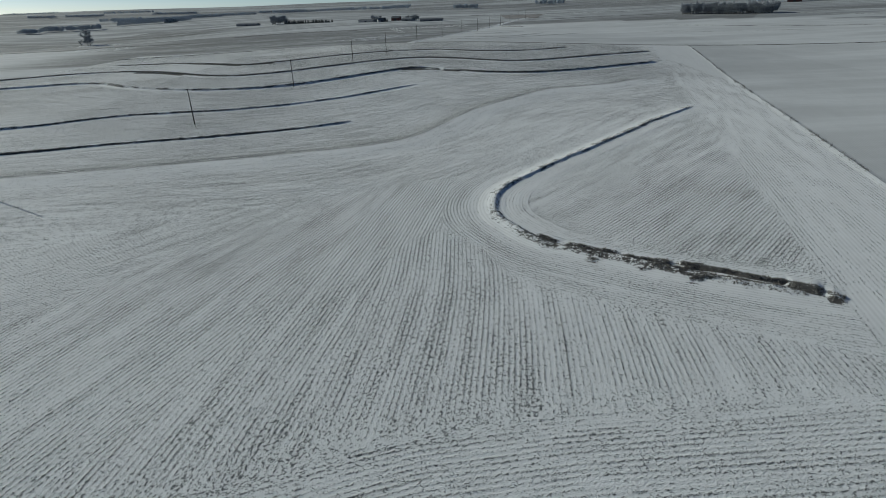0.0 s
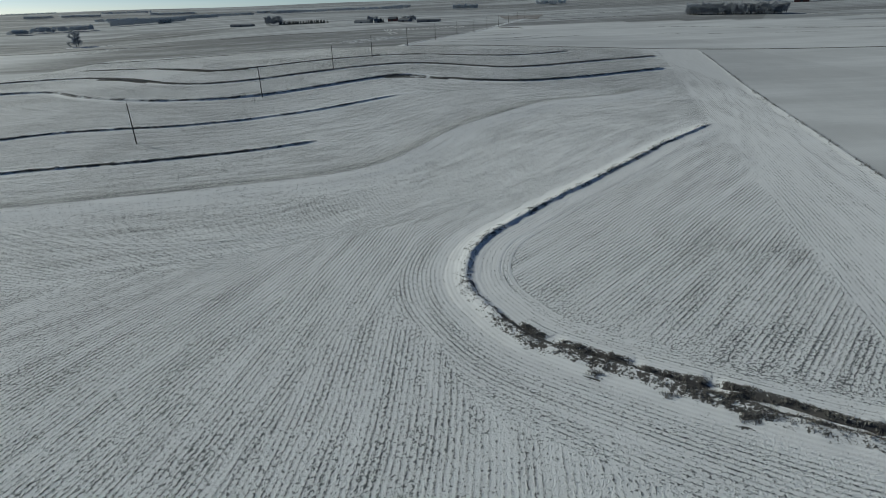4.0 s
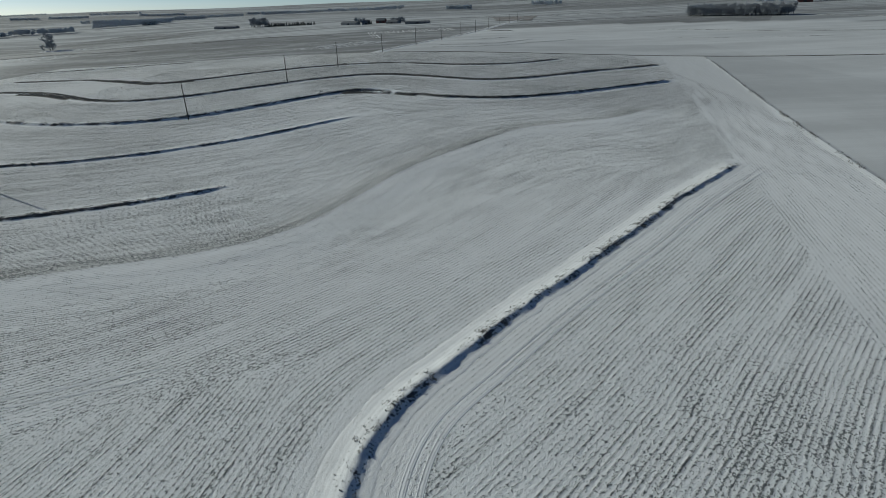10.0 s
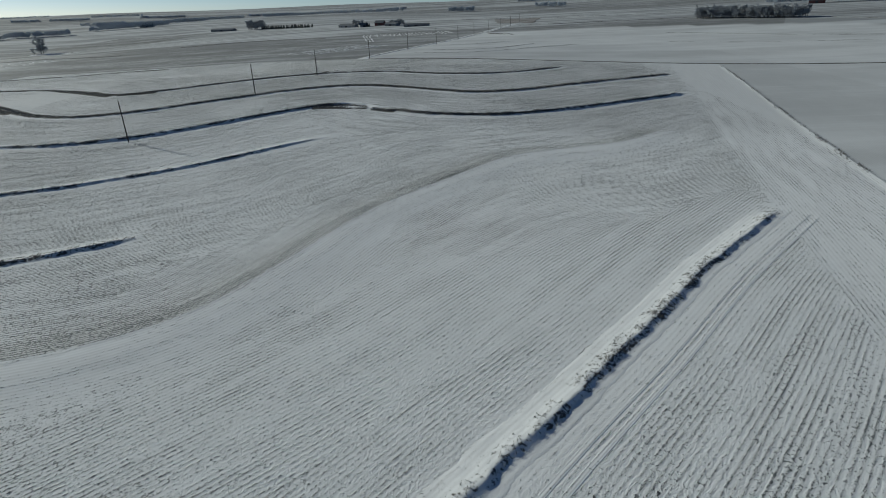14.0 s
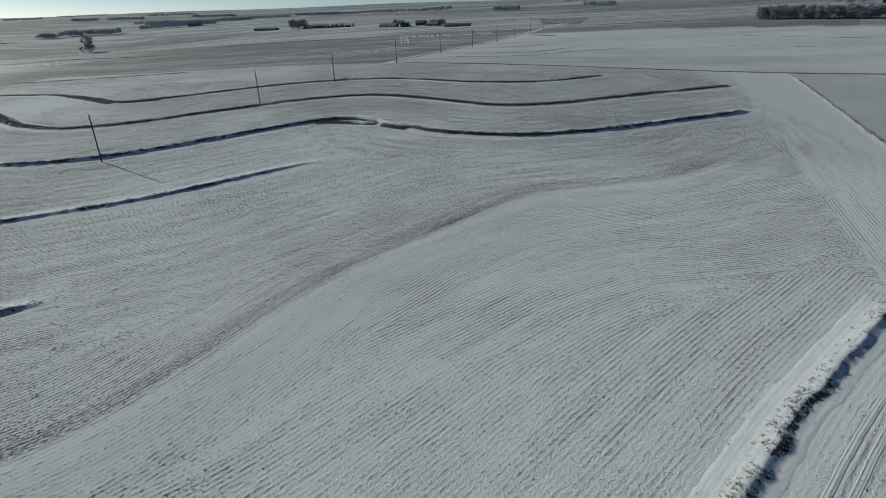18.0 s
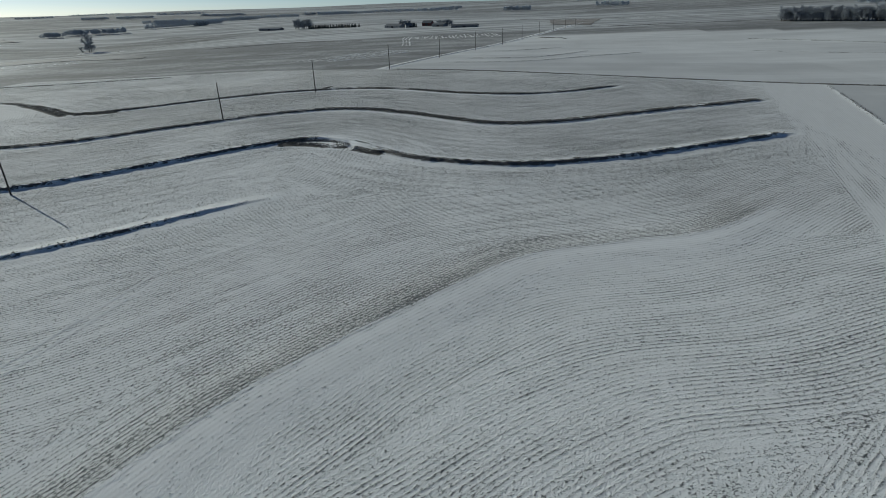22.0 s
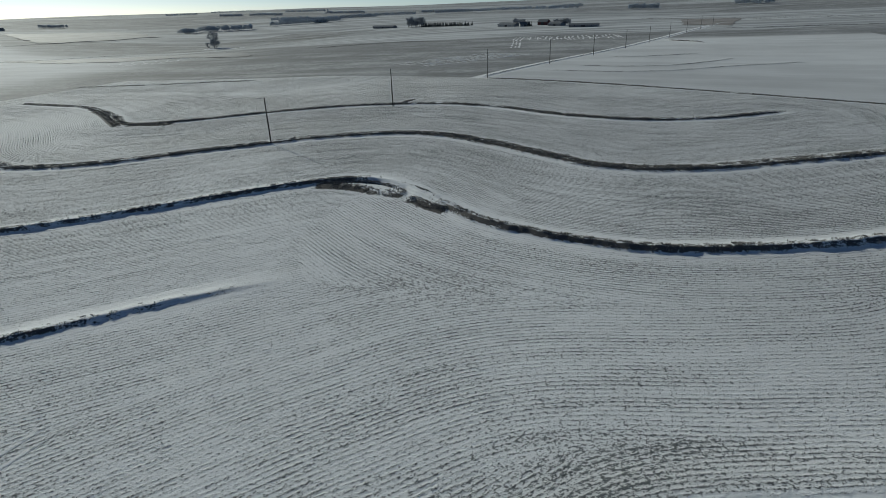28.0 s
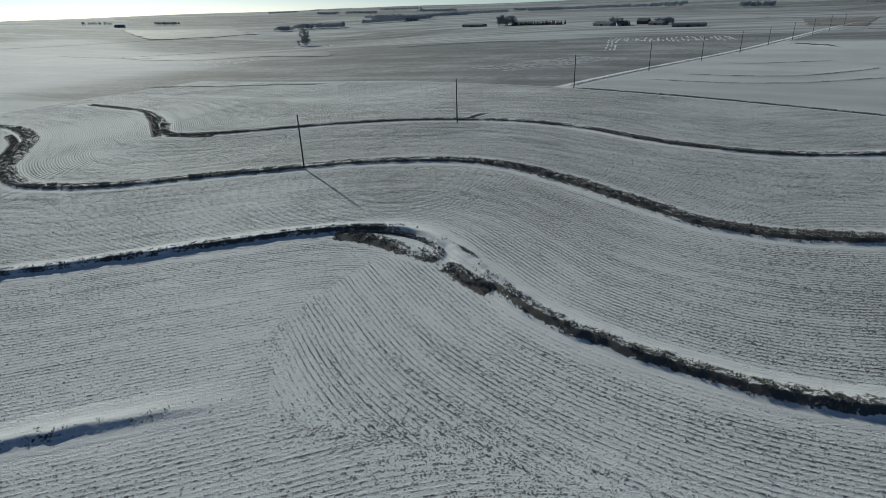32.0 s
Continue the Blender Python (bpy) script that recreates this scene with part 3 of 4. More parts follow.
    i = rng.integers(0, n, m)
    weeds = category == "weeds"
    a = np.where(rng.uniform(0, 1, m) < (0.3 if weeds else 0.65), -rng.beta(1.1, 1.6, m) * back * 1.3 + 0.15, rng.uniform(-0.9, 1.5, m) * wid * (1.5 if weeds else 1.0))
    clump = np.array([noise.noise((s[q] * 0.8, b * 1.1, seed + 0.5)) + 0.5 * noise.noise((s[q] * 2.6, b * 3.0, seed + 4.5)) for q, b in zip(i, a)])
    keep = (rng.uniform(0.05, 1.0, m) < weed[i]) & (clump > (-0.1 if weeds or grass > 0.7 else 0.04))
    i, a = i[keep], a[keep]
    p = xy[i] + nrm[i] * (a + shift[i])[:, None] + rng.uniform(-0.25, 0.25, (len(i), 1)) * t[i]
    zz = np.array([np.interp(q, across * wid, z[j]) for j, q in zip(i, a)])
    tufts("grass", thing, p, zz, rng, tall[0], tall[1], 5, 0.10, M_GRASS, "dry dead grass poking through the snow")
    return thing


BRUSH = {"d": 1.4, "e": 3.0, "f": 2.0, "a": 1.3, "b": 1.6}      # how far weeds grow behind the crest
for i, key in enumerate(TERRACES):
    bank("terrace_bank", LINES[key], *BANKS[key], "low grassed terrace bank with drifted snow", 11 + i, drifted=DRIFTED[key],
         per_metre=70 if key == "e" else 44, back=BRUSH.get(key, 1.0), taper=20.0 if key == "c" else 8.0, tall=(0.08, 0.34) if key in "def" else (0.05, 0.26))
BEND, END = "dark dead weeds matted where a terrace bank bends", "dark dead weeds at the end of a terrace bank"
THICK = [([(-24, 292.6), (-17.8, 294.6), (-13.2, 295.7), (-9.1, 295.4), (-5.3, 293.6), (-2.4, 291.4)], 0.3, 0.38, BEND),
         ([(-22, 292.4), (-17, 293), (-12.6, 292.4), (-9.2, 291.6), (-6.6, 291.2), (-2, 290.6)], 0.25, 0.9, BEND),
         ([(-4.8, 295.4), (-1.6, 294.1), (0.9, 292.5), (4.0, 289.2), (6, 287.2)], 0.4, 0.6, "arc of dead weeds above a bent terrace bank"),
         ([(-1.6, 288.9), (0.8, 288.6), (3.2, 287), (5.6, 286), (8, 285)], 0.45, 0.6, "knot of tall dead weeds and snow beside a terrace bank"),
         ([(-161, 368), (-145.2, 358.2), (-130, 347.1), (-115.5, 336.2)], 0.3, 0.6, BEND),
         ([(-114, 338), (-108.9, 338.8), (-103.5, 339.2), (-98, 341)], 0.3, 0.9, BEND),
         ([(-172.1, 326.6), (-157.6, 320.2), (-147.4, 313.4), (-135, 304.2)], 0.3, 0.6, BEND),
         ([(11.2, 85.6), (12.2, 85.3), (13.2, 85)], 0.25, 0.5, "lone clump of dead weeds beside a terrace bank"),
         ([(14.3, 85.8), (15.8, 83.7), (17.5, 82.1)], 0.2, 0.39, END),
         ([(18, 81.5), (22, 79.0), (25.4, 76.6)], 0.3, 0.48, END),
         ([(24.8, 75.8), (28.8, 73.8), (32, 72.6)], 0.35, 0.66, END),
         ([(30.8, 70.8), (32.9, 70.8), (35, 71.3)], 0.25, 0.51, END),
         ([(32.1, 72.7), (36.2, 70.4), (39, 68.1), (41.9, 66.5), (44.6, 65.4)], 0.4, 0.47, END),
         ([(31.8, 68.6), (37, 67.1), (39.9, 65.4), (42.4, 64.2)], 0.3, 0.55, END),
         ([(43, 65), (45.5, 63.8), (47.4, 62.7)], 0.45, 0.90, END),
         ([(46.4, 62.2), (48.6, 61.0)], 0.4, 0.62, END),
         ([(20, 76.1), (21, 75.3), (22, 74.6)], 0.1, 0.3, "few dead weeds in the snow beside a terrace bank"),
         ([(26.2, 71.9), (27.5, 71.4), (29, 71)], 0.1, 0.25, "few dead weeds in the snow beside a terrace bank")]
for i, (line, hgt, wid, label) in enumerate(THICK):
    bank("weed_patch", curve(line, 0.25), hgt, wid, 1.0, label, 27 + i, "weeds", 0.0, 20 + 40 * wid, (0.1, 0.36), 0.5, taper=1.2, back=wid)
# field edges: the fence line, the boundary line, the ditch beside the poles
bank("field_edge", FENCE_LINE, 0.09, 0.30, 0.24, "snowy weed-grown field edge with tall dry stalks", 31, "field edge", 0.5, 9, (0.2, 0.75), 0.5)
bank("field_edge", curve(LINE, 1.0), 0.16, 0.5, 0.95, "straight weedy field boundary with a thin snow drift", 32, "field edge", 0.1, 40, (0.08, 0.3), 0.4)
DITCH = [(-24, 437), (-5.5, 496), (12.5, 554), (30, 610), (46, 662), (63, 717), (97, 827), (140, 965)]
bank("ditch_bank", curve(DITCH, 1.0), 0.42, 0.9, 0.25, "roadside ditch bank with a bright snow drift", 33, "ditch", 0.7, 7, (0.1, 0.4), 0.8, True)
ARCS = {"p": [(-1, 467), (13, 463), (32, 462), (54, 471), (83, 495), (120, 520)], "q": [(10, 487), (32, 485), (52, 491), (69, 507), (90, 535)],
        "r": [(24, 543), (37, 540), (56, 550), (76, 565)], "s": [(174, 518), (205, 497), (252, 477), (291, 467)],
        "t": [(62, 682), (72, 668), (88, 650)], "u": [(-36.5, 370.5), (-34.5, 378), (-32, 386)], "v": [(-612, 996), (-575, 992), (-530, 982)]}
for i, key in enumerate(ARCS):
    weedy = key in "tuv"
    bank("terrace_bank", curve(ARCS[key], 1.0), {"u": 0.3, "v": 1.5, "t": 1.0}.get(key, 0.3), {"u": 0.5, "v": 3.5}.get(key, 1.1), 1.3 if weedy else 0.35,
         "weedy hollow bank with dark dead grass" if weedy else "shallow snow-covered terrace in a far field", 41 + i, per_metre=30 if key == "u" else 5, bright=key == "v")


EDGES = [[(-1026, 778), (-1030, 930), (-1020, 1061), (-925, 1152)], [(-761, 704), (-590, 661), (-480, 630)], [(-590, 661), (-640, 800), (-663, 898)],
         [(142, 817), (276, 815)], [(55, 1202), (189, 1112), (400, 980)], [(-611, 1120), (-496, 1123), (-400, 1100)],
         [(48, 1201), (110, 1130), (166, 1068), (309, 1008)], [(107, 832), (177, 823), (250, 820), (330, 815)],
         [(-255, 712), (-180, 760), (-100, 734)], [(201, 595), (275, 518), (350, 470)], [(396, 731), (421, 627), (480, 520)]]
for i, e in enumerate(EDGES):
    bank("field_edge", curve(e, 2.0), 0.5, 1.1, 0.45, "weedy boundary between far snowy fields", 61 + i, "field edge", 0.5, 2, (0.3, 0.8), 1.0)
M_SOIL = plain_material("thawed_far_field", (0.30, 0.305, 0.315), (0.15, 0.15, 0.155), 0.02)
M_BROWN = plain_material("bare_brown_far_field", (0.34, 0.325, 0.31), (0.17, 0.15, 0.14), 0.03)


def far_field(corners, mat, lift, label):
    """A field with little snow, laid over the far ground between four corners."""
    a, b, c, d = (np.array(q, float) for q in corners)
    m = 24
    g = np.array([[(a * (1 - i) + b * i) * (1 - j) + (d * (1 - i) + c * i) * j for i in np.linspace(0, 1, m)] for j in np.linspace(0, 1, m)]).reshape(-1, 2)
    size = np.linalg.norm(b - a) * 0.07
    g += np.array([(noise.noise((q[0] * 0.02, q[1] * 0.02, 1.0)), noise.noise((q[0] * 0.02, q[1] * 0.02, 9.0))) for q in g]) * size
    ob = mesh_object("field", np.c_[g, ground_z(g[:, 0], g[:, 1]) + lift], grid_faces(m, m), mat, flat=False)
    tagged(ob, label, "field", kind="structure")


far_field([(104, 1118), (181, 1104), (132, 874), (94, 938)], M_BROWN, 0.3, "bare brown ploughed field among far snowy ones")
far_field([(-1644, 1448), (-1307, 1508), (-913, 1245), (-1052, 1066)], M_SOIL, 1.0, "dark thawed field with thin snow far off")
far_field([(-670, 711), (-311, 678), (-273, 625), (-471, 595)], M_SOIL, 0.3, "dark thawed strip of field with thin snow")


# wheel tracks pressed into the snow
TRACKS = [[(-100, 138), (-76, 125), (-61, 118.5), (-46, 115), (-30, 116), (-14, 121)], [(-24, 190), (-20, 201), (-17, 213), (-14, 226)]]
for i, e in enumerate(TRACKS):
    for o in (-0.9, 0.9):
        xy, t = curve(e)
        bank("wheel_track", (xy + np.c_[t[:, 1], -t[:, 0]] * o, t), 0.02, 0.06, 0.0, "narrow wheel track packed with drifted snow", 81 + i, "track", 0.5, 0.1, (0.1, 0.2), 0.15)


xy, t = LINES["a"]
for o in (4.6, 6.1):
    m = slice(60, 400)
    bank("wheel_track", (xy[m] + np.c_[t[m, 1], -t[m, 0]] * o, t[m]), 0.02, 0.07, 0.0, "narrow wheel track beside a snowy bank", 91, "track", 0.5, 0.1, (0.1, 0.2), 0.1)


def snow_drifts():
    """Long broken drifts lying in rows across the farther fields."""
    rng = np.random.default_rng(17)
    lines = [[(x + rng.normal(0, 0.8), 724 + rng.uniform(-8, 8)), (x - 4 + rng.normal(0, 1), 752), (x - 7, 782 + rng.uniform(-10, 10))] for x in np.arange(-62, 34, 3.6)]
    lines += [[(-96 + 3.6 * i, 514 - 2.5 * i), (-76 + 3.6 * i, 545 - 2.5 * i), (-50 + 3.6 * i, 590 - 2.5 * i)] for i in range(9)]
    lines += [[(-62 + 3 * i, 726), (-56 + 3 * i, 690), (-47 + 3 * i, 634)] for i in range(3)]
    for radius in np.arange(14, 74, 7.5):
        lines.append([(-296 + 1.25 * radius * math.cos(a), 612 + radius * math.sin(a)) for a in np.linspace(2.1, 4.6, 7)])
    lines += [[(-600 + 20 * i, 985 - 14 * i), (-570 + 20 * i, 968 - 14 * i), (-535 + 20 * i, 955 - 14 * i)] for i in range(4)]
    lines += [[(60 + 4 * i, 692 - 9 * i), (72 + 4 * i, 684 - 9 * i), (90 + 4 * i, 676 - 9 * i)] for i in range(4)]
    across = np.array([-1.0, -0.5, 0.0, 0.4, 0.7, 1.0])
    prof = np.array([-0.1, 0.55, 1.0, 0.55, 0.12, -0.1])
    vs, fs, k = [], [], 0
    for n_line, p in enumerate(lines):
        xy, t = curve(p, 1.5)
        nrm = np.c_[t[:, 1], -t[:, 0]]
        m = len(xy)
        lump = np.array([noise.noise((v * 0.16, n_line * 3.7, 0.2)) + 0.6 * noise.noise((v * 0.6, n_line * 1.3, 4.2)) for v in range(m)])
        hgt = np.clip(0.10 + 0.45 * lump, -0.08, 0.32) * np.clip(np.minimum(np.arange(m), m - 1 - np.arange(m)) / 4, 0, 1)
        off = across[None] * (0.9 + 0.5 * lump[:, None]) + 0.7 * lump[:, None]
        px, py = xy[:, 0, None] + nrm[:, 0, None] * off, xy[:, 1, None] + nrm[:, 1, None] * off
        pz = ground_z(px, py) + hgt[:, None] * prof[None] - 0.04
        vs.append(np.c_[px.ravel(), py.ravel(), pz.ravel()])
        fs.append(grid_faces(len(across), m) + k)
        k += m * len(across)
    ob = mesh_object("snow_drifts", np.vstack(vs), np.vstack(fs), M_FIELD, attrs=[("row", np.zeros(k)), ("along", np.zeros(k)), ("till", np.full(k, 0.2)), ("far", np.full(k, 0.45))], flat=False)
    tagged(ob, "long wind-blown snow drifts across the farther fields", "snow drifts", kind="stuff")


snow_drifts()


# ------------------------------------------------------------ standing stubble
def stubble():
    """Short cut stalks that stand along the rows in the fields the camera passes over."""
    rng = np.random.default_rng(5)
    m = 900000
    x, y = rng.uniform(-135, 120, m), rng.uniform(24, 395, m)
    far_off = (y > 300) | (x < -95)
    pick = ~far_off | (rng.uniform(0, 1, m) < 0.55)
    x, y = x[pick], y[pick]
    till_v = till_at(x, y)
    x, y, till_v = x[till_v > 0.3], y[till_v > 0.3], till_v[till_v > 0.3]
    m = len(x)
    u, gx_, gy_, al, by = row_field(x, y)
    dist = np.where(al < farmed_from * 0.5, u, 99.0)
    off = u - np.round(u / ROW - 0.5) * ROW - 0.5 * ROW
    x, y = x - gx_ * (off - rng.normal(0, 0.07, m)), y - gy_ * (off - rng.normal(0, 0.04, m))
    st = np.array([noise.noise((a * 0.9, b * 0.09, 0.5)) + 0.3 * noise.noise((c * 0.05, d * 0.05, 3.0)) + 0.5 * noise.noise((c * 1.1, d * 1.1, 8.0))
                   for a, b, c, d in zip(u, al, x, y)])
    keep = (rng.uniform(-0.9, 1.0, m) < st * 1.3 - 0.12 + 0.6 * (till_v - 1)) & (rng.uniform(0, 1, m) > by * 1.1) & (dist > 2.2)
    x, y, t = x[keep], y[keep], np.c_[-gy_, gx_][keep]
    z = ground_z(x, y) + ridge_z(x, y)
    tufts("crop_stubble", None, np.c_[x, y], z, rng, 0.05, 0.16, 3, 0.10, M_STUBBLE, "cut crop stubble standing in rows through the snow", 0.6, t)


stubble()


# ------------------------------------------------------------ utility poles
def cylinder(bm, r0, r1, h, seg, m=Matrix()):
    ring = []
    for r, z in ((r0, 0), (r1, h)):
        ring.append([bm.verts.new(m @ Vector((r * math.cos(i * 2 * math.pi / seg), r * math.sin(i * 2 * math.pi / seg), z)))
                     for i in range(seg)])
    for i in range(seg):
        j = (i + 1) % seg
        bm.faces.new((ring[0][i], ring[0][j], ring[1][j], ring[1][i]))
    bm.faces.new(ring[1])
    bm.faces.new(ring[0][::-1])


def box(bm, sx, sy, sz, m=Matrix()):
    bmesh.ops.create_cube(bm, size=1, matrix=m @ Matrix.Diagonal((sx, sy, sz, 1)))


def utility_pole(x, y, first=None):
    if first:
        return copy_thing(first, pose(x, y, height(x, y), 0, 0, 15))
    ob = new("utility_pole")
    ob.matrix_basis = pose(x, y, height(x, y), 0, 0, 15)
    bm = bmesh.new()
    cylinder(bm, 0.19, 0.12, 12.6, 12, pose(0, 0, -1.0))
    part("shaft", bm, M_POLE, ob)
    bm = bmesh.new()
    box(bm, 0.10, 0.06, 0.16, pose(0, 0.15, 10.2))
    part("bracket", bm, M_METAL, ob)
    bm = bmesh.new()
    cylinder(bm, 0.03, 0.03, 0.28, 8, pose(0, 0, 11.6))
    cylinder(bm, 0.07, 0.05, 0.16, 10, pose(0, 0, 11.7))
    part("insulator", bm, M_CERAMIC, ob)
    return tagged(ob, "tall weathered wooden utility pole standing in snow", "utility pole", "poles along the fields")


first_pole = utility_pole(*POLES[0])
for q in POLES[1:]:
    utility_pole(*q, first=first_pole)


# ------------------------------------------------------------ trees
M_BARK = plain_material("grey_bark", (0.12, 0.112, 0.105), (0.075, 0.07, 0.065), 2.0)
# twigs of distant trees: the pale blue-grey puts air haze into their colour
M_TWIG = plain_material("hazed_bare_twigs", (0.46, 0.48, 0.51), (0.30, 0.315, 0.335), 0.7)
M_HAZED = plain_material("hazed_far_twigs", (0.52, 0.57, 0.63), (0.38, 0.42, 0.47), 0.7)
M_NEEDLE = plain_material("evergreen_needles", (0.07, 0.08, 0.075), (0.11, 0.12, 0.115), 0.8)


def limb(vs, fs, a, b, r0, r1):
    """A tapered three-sided stick from a to b."""
    d = (b - a).normalized()
    s = d.cross(Vector((0.3, 0.8, 0.52))).normalized()
    t = d.cross(s)
    k = len(vs)
    for p, r in ((a, r0), (b, r1)):
        for q in range(3):
            w = q * 2 * math.pi / 3
            vs.append(tuple(p + (s * math.cos(w) + t * math.sin(w)) * r))
    for q in range(3):
        fs.append((k + q, k + (q + 1) % 3, k + 3 + (q + 1) % 3, k + 3 + q))


def bare_tree(seed, h, spread):
    rng = random.Random(seed)
    ob = new("bare_tree")
    tv, tf, cv, cf = [], [], [], []
    top = Vector((rng.uniform(-0.3, 0.3), rng.uniform(-0.3, 0.3), h * 0.45))
    limb(tv, tf, Vector((0, 0, -0.4)), top, 0.32, 0.20)
    limb(tv, tf, top, Vector((top.x * 2, top.y * 2, h * 0.8)), 0.20, 0.07)
    for i in range(15):
        z0 = h * rng.uniform(0.04, 0.68)
        a = i * 2.4 + rng.uniform(-0.4, 0.4)
        r = spread * rng.uniform(0.5, 1.0) * (1.0 - 0.35 * z0 / h)
        p = Vector((0, 0, z0))
        q = Vector((math.cos(a) * r, math.sin(a) * r, z0 + h * rng.uniform(0.12, 0.32)))
        limb(cv, cf, p, q, 0.12, 0.05)
        for j in range(6):
            f = rng.uniform(0.35, 1.0)
            p1 = p.lerp(q, f)
            q1 = p1 + Vector((rng.uniform(-1, 1), rng.uniform(-1, 1), rng.uniform(0.0, 1.2))) * h * 0.13
            limb(cv, cf, p1, q1, 0.05, 0.03)
            for k in range(16):
                p2 = p1.lerp(q1, rng.uniform(0.3, 1.0))
                q2 = p2 + Vector((rng.uniform(-1, 1), rng.uniform(-1, 1), rng.uniform(-0.2, 1.0))) * h * 0.10
                w = Vector((rng.uniform(-1, 1), rng.uniform(-1, 1), 0.2)).normalized() * 0.13
                b = len(cv)
                cv.extend([tuple(p2 - w), tuple(p2 + w), tuple(q2)])
                cf.append((b, b + 1, b + 2))
    mesh_object("trunk", tv, tf, M_BARK, ob)
    mesh_object("crown", cv, cf, M_TWIG, ob)
    return ob


def evergreen(seed, h, r):
    rng = random.Random(seed)
    ob = new("evergreen_tree")
    tv, tf, cv, cf = [], [], [], []
    limb(tv, tf, Vector((0, 0, -0.4)), Vector((0, 0, h * 0.95)), 0.2, 0.03)
    for i in range(16):
        z = h * (0.06 + 0.9 * i / 16)
        rr = r * (1 - 0.92 * i / 16)
        m = 11
        for j in range(m):
            a = (j + rng.random()) * 2 * math.pi / m
            l = rr * rng.uniform(0.75, 1.15)
            d = Vector((math.cos(a), math.sin(a), 0))
            s = Vector((-d.y, d.x, 0)) * l * 0.34
            b = len(cv)
            cv.extend([(0, 0, z + h * 0.07), tuple(d * l * 0.6 + s + Vector((0, 0, z))), tuple(d * l + Vector((0, 0, z - h * 0.035))),
                       tuple(d * l * 0.6 - s + Vector((0, 0, z)))])
            cf.extend([(b, b + 1, b + 2), (b, b + 2, b + 3)])
    mesh_object("trunk", tv, tf, M_BARK, ob)
    mesh_object("crown", cv, cf, M_NEEDLE, ob)
    return ob


FAR_TREES = []


class Planter:
    """Builds each kind of tree once, then copies it about."""

    def __init__(self):
        self.made, self.rng = defaultdict(int), random.Random(3)
        self.first = {}

    def put(self, kind, variant, x, y, size, label, group):
        key = (kind, variant)
        m = pose(x, y, float(ground_z(x, y)) - 0.1, 0, 0, self.rng.uniform(0, 360))
        if key not in self.first:
            ob = bare_tree(variant, 12.0, 4.2) if kind == "bare" else evergreen(variant, 9.0, 2.4)
            self.first[key] = ob
            ob.scale = (size, size, size)
            ob.matrix_basis = m @ Matrix.Diagonal((size, size, size, 1))
        else:
            ob = copy_thing(self.first[key], m)
            ob.scale = (size, size, size * self.rng.uniform(0.9, 1.1))
        tagged(ob, label, "tree", group)

    def grove(self, kind, a, b, depth, count, size, label, group):
        for i in range(count):
            f = (i + self.rng.random()) / count
            dx, dy = b[0] - a[0], b[1] - a[1]
            n = math.hypot(dx, dy)
            o = self.rng.uniform(0, depth)
            x, y = a[0] + dx * f - dy / n * o, a[1] + dy * f + dx / n * o
            if group == "":
                FAR_TREES.append((self.rng.randrange(4), x, y, size * self.rng.uniform(0.8, 1.15), self.rng.uniform(0, 6.28)))
                continue
            self.put(kind, self.rng.randrange(4), x, y, size * self.rng.uniform(0.8, 1.15), label, group)


plant = Planter()
BARE = "tall bare leafless tree with grey twigs"
GREEN = "dark evergreen tree in a windbreak row"
plant.grove("bare", (298, 780), (376, 706), 30, 190, 0.95, BARE, "trees of the woodlot")
plant.grove("bare", (601, 1216), (740, 1130), 45, 100, 1.1, BARE, "")
plant.grove("bare", (-352, 1224), (-318, 1213), 18, 16, 1.25, BARE, "farmyard trees")
plant.grove("evergreen", (-318, 1211), (-220, 1168), 14, 110, 0.72, GREEN, "farm windbreak")
plant.grove("evergreen", (-108, 1056), (-98, 1050), 6, 4, 0.9, GREEN, "farmyard evergreens")
plant.grove("bare", (-68, 1046), (-48, 1031), 14, 16, 0.7, BARE, "farmyard trees")
plant.grove("bare", (-140, 1084), (-112, 1062), 20, 12, 0.8, BARE, "farmyard trees")
plant.put("bare", 1, -599, 1008, 2.5, "large bare tree standing alone by a hollow", "")
plant.put("bare", 2, -594, 1006, 1.9, "bare tree beside a larger one", "")
plant.put("bare", 3, -608, 1004, 0.9, "small bare tree beside a larger one", "")
plant.grove("bare", (-931, 1316), (-886, 1311), 24, 44, 0.8, BARE, "")
plant.grove("bare", (-905, 1352), (-780, 1370), 30, 110, 0.9, BARE, "")
plant.grove("bare", (25, 1767), (92, 1741), 40, 60, 1.0, BARE, "")
plant.grove("bare", (268, 1840), (330, 1765), 40, 50, 1.0, BARE, "")
for line, depth, count in (((-784, 1460, -640, 1552), 25, 50), ((-2190, 1680, -2060, 1720), 20, 14), ((-1890, 1770, -1800, 1790), 25, 30), ((-2300, 2830, -2150, 2900), 40, 34),
                           ((-2450, 3400, -2200, 3500), 50, 40), ((-850, 2030, -640, 2090), 40, 60), ((-600, 2180, -420, 2230), 40, 50), ((-230, 2350, -120, 2380), 40, 30),
                           ((-1150, 2030, -1020, 2060), 40, 36), ((-760, 1730, -640, 1760), 30, 44), ((300, 2500, 480, 2460), 40, 40), ((-1500, 2700, -1300, 2750), 40, 40), ((-1189, 2495, -1006, 2490), 30, 60), ((-706, 2324, -537, 2321), 30, 60),
                           ((-462, 2365, -142, 2091), 40, 90), ((-1678, 2446, -1559, 2434), 30, 40), ((-1528, 2455, -1376, 2463), 30, 50), ((-1014, 1857, -700, 1600), 40, 110)):
    plant.grove("bare", line[:2], line[2:], depth, count * 2, 0.85, BARE, "")


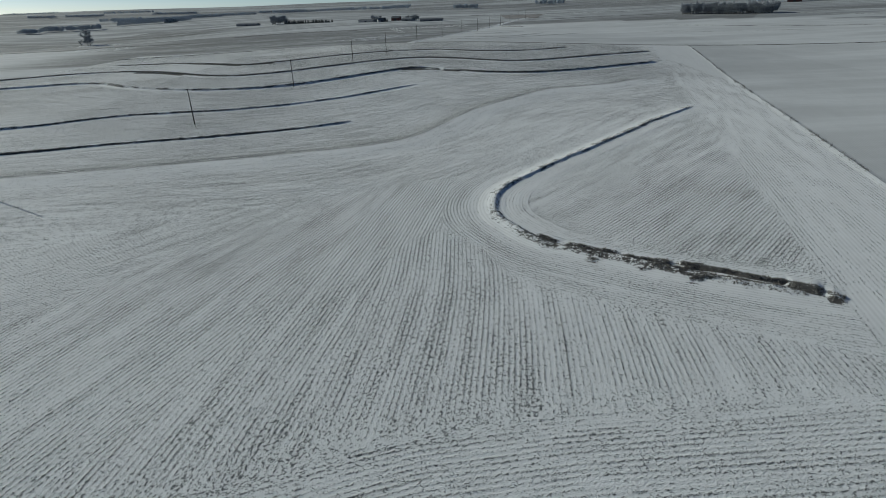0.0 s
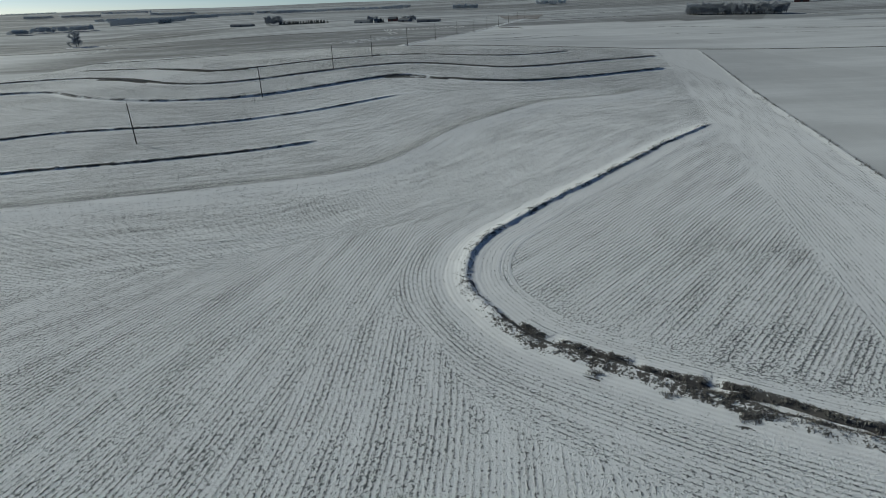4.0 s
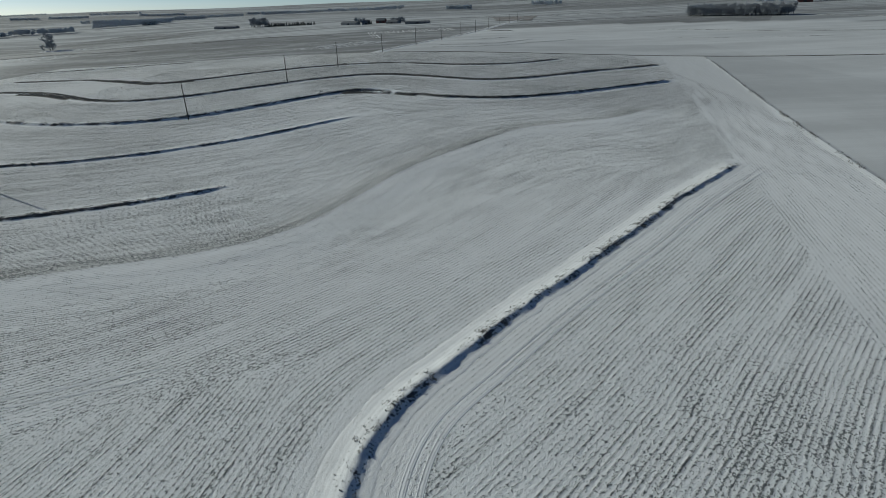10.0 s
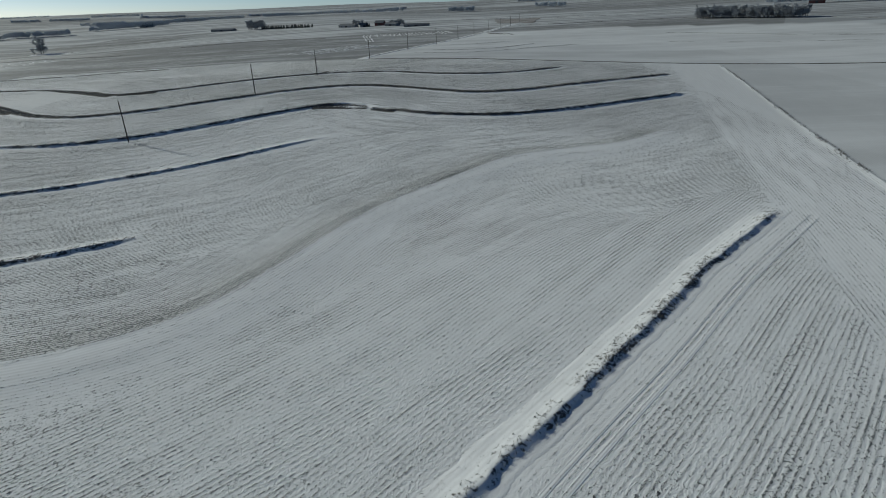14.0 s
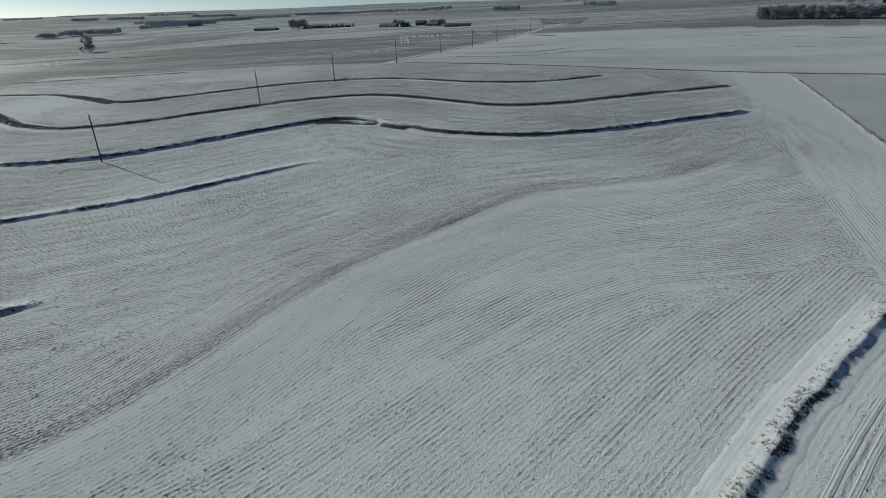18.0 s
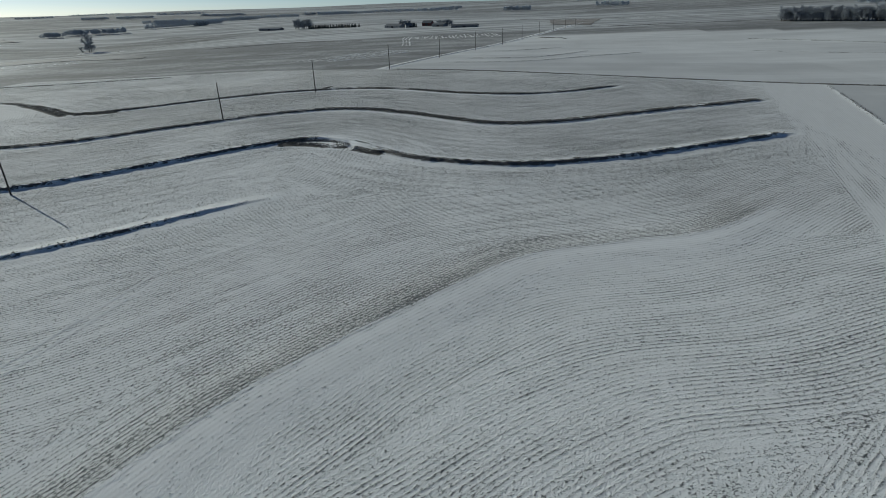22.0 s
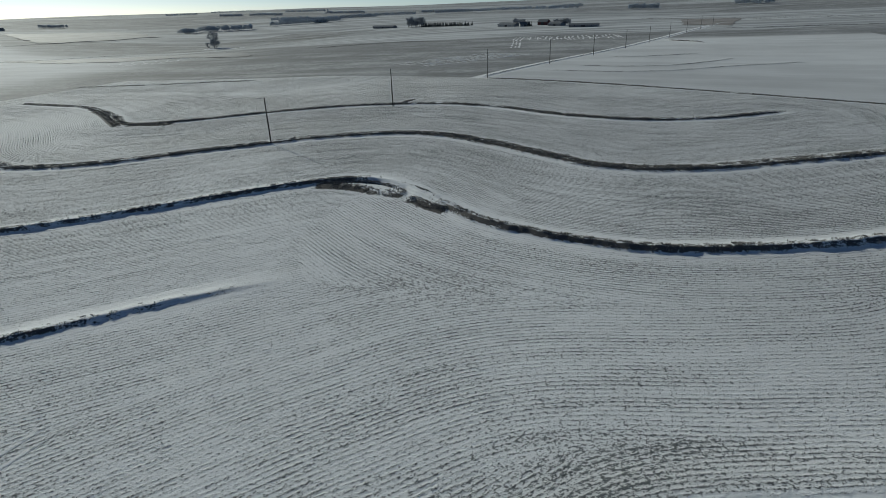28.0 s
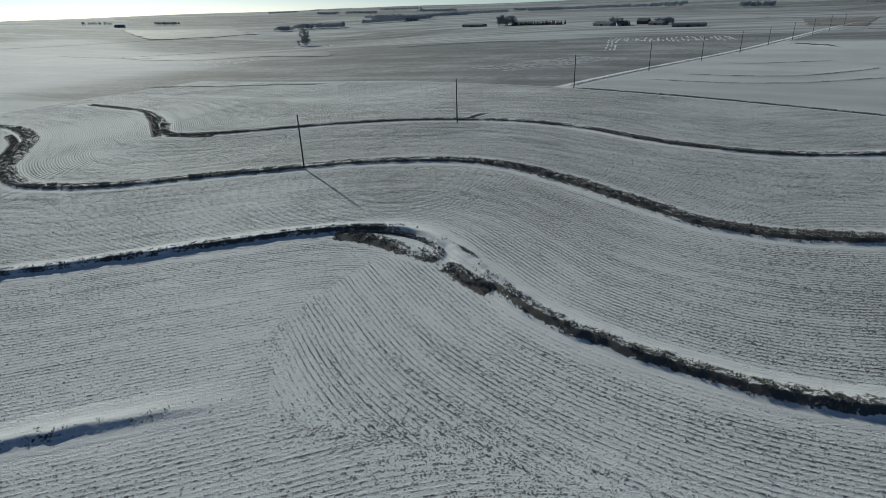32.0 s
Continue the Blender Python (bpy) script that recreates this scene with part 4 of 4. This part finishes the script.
def far_trees():
    """The woods and hedgerows too far off to count, joined, with fewer and broader twigs."""
    vs, fs, k = [], [], 0
    for variant, x, y, size, turn in FAR_TREES:
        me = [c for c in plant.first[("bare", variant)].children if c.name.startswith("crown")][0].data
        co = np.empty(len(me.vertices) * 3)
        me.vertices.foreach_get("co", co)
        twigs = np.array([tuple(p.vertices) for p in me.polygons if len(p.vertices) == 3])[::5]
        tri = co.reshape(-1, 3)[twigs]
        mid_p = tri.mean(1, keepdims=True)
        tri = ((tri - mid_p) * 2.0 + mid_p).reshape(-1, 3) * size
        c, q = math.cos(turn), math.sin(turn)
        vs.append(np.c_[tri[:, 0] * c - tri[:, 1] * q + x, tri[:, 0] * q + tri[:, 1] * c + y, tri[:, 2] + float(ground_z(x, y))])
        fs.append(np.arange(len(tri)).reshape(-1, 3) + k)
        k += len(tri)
    tagged(mesh_object("far_woods", np.vstack(vs), np.vstack(fs), M_HAZED), "bare haze-toned woods and hedgerows far across the fields", "woods", kind="stuff")


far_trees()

# ------------------------------------------------------------ farm buildings
M_ROOF = plain_material("weathered_roof_metal", (0.16, 0.17, 0.18), (0.10, 0.105, 0.11), 0.6, 0.5)
M_WALL_WHITE = plain_material("white_board_wall", (0.40, 0.40, 0.39), (0.3, 0.3, 0.3), 0.5)
M_WALL_GREY = plain_material("grey_steel_wall", (0.2, 0.205, 0.21), (0.15, 0.155, 0.16), 0.5, 0.5)
M_WALL_RED = plain_material("faded_red_board_wall", (0.16, 0.06, 0.05), (0.11, 0.05, 0.045), 0.5)
M_DOOR = plain_material("dark_sliding_door", (0.07, 0.07, 0.075), (0.05, 0.05, 0.05), 1.0)


def barn(x, y, length, width, eave, ridge, turn, wall, label, name="barn"):
    ob = new(name)
    ob.matrix_basis = pose(x, y, float(ground_z(x, y)), 0, 0, turn)
    a, w = length / 2, width / 2
    bm = bmesh.new()
    v = [bm.verts.new(p) for p in ((-a, -w, -0.5), (a, -w, -0.5), (a, w, -0.5), (-a, w, -0.5), (-a, -w, eave), (a, -w, eave), (a, w, eave),
                                   (-a, w, eave), (-a, 0, ridge), (a, 0, ridge))]
    for f in ((0, 1, 5, 4), (1, 2, 6, 9, 5), (2, 3, 7, 6), (3, 0, 4, 8, 7)):
        bm.faces.new([v[i] for i in f])
    part("wall", bm, wall, ob)
    o = 0.5
    for s in (-1, 1):
        bm = bmesh.new()
        drop = (ridge - eave) / w * o
        pts = [(-a - o, s * (w + o), eave - drop), (a + o, s * (w + o), eave - drop), (a + o, 0, ridge), (-a - o, 0, ridge)]
        lo = [bm.verts.new(p) for p in pts]
        hi = [bm.verts.new((p[0], p[1], p[2] + 0.2)) for p in pts]
        bm.faces.new(hi if s < 0 else hi[::-1])
        bm.faces.new(lo[::-1] if s < 0 else lo)
        for i in range(4):
            j = (i + 1) % 4
            bm.faces.new((lo[i], lo[j], hi[j], hi[i]))
        part("roof_slope", bm, M_ROOF, ob)
    bm = bmesh.new()
    box(bm, min(4.5, length * 0.3), 0.14, eave * 0.85, pose(0, -w - 0.05, eave * 0.42))
    part("door", bm, M_DOOR, ob)
    for q in (-0.3, 0.3):
        bm = bmesh.new()
        box(bm, 1.0, 0.12, 1.0, pose(q * length, -w - 0.04, eave * 0.6))
        part("window", bm, M_DOOR, ob)
    return tagged(ob, label, "barn")


barn(-402, 1250, 52, 12, 3.0, 4.8, -22, M_WALL_GREY, "long low grey cattle shed in the snow")
barn(-134, 1078, 34, 13, 2.8, 5.4, -35, M_WALL_WHITE, "white barn with a dark grey roof")
barn(-108, 1060, 14, 9, 3.0, 6.0, 20, M_WALL_WHITE, "small white farmhouse with a dark roof", "farmhouse")
barn(-84, 1085, 15, 10, 4.4, 7.6, -20, M_WALL_RED, "tall faded red barn with a dark roof")
barn(-60, 1040, 22, 11, 3.0, 5.2, -35, M_WALL_GREY, "grey machine shed with a dark roof")
barn(-19, 973, 36, 9, 2.6, 4.2, -10, M_WALL_GREY, "long low grey shed beside a field")
barn(-690, 1540, 30, 14, 5, 9, 10, M_WALL_WHITE, "white barn on a far farm")
barn(655, 1150, 24, 12, 5, 9, -30, M_WALL_RED, "faded red barn by a far woodlot")
barn(-1850, 1600, 30, 14, 5, 9, 30, M_WALL_WHITE, "white barn on a far farm")
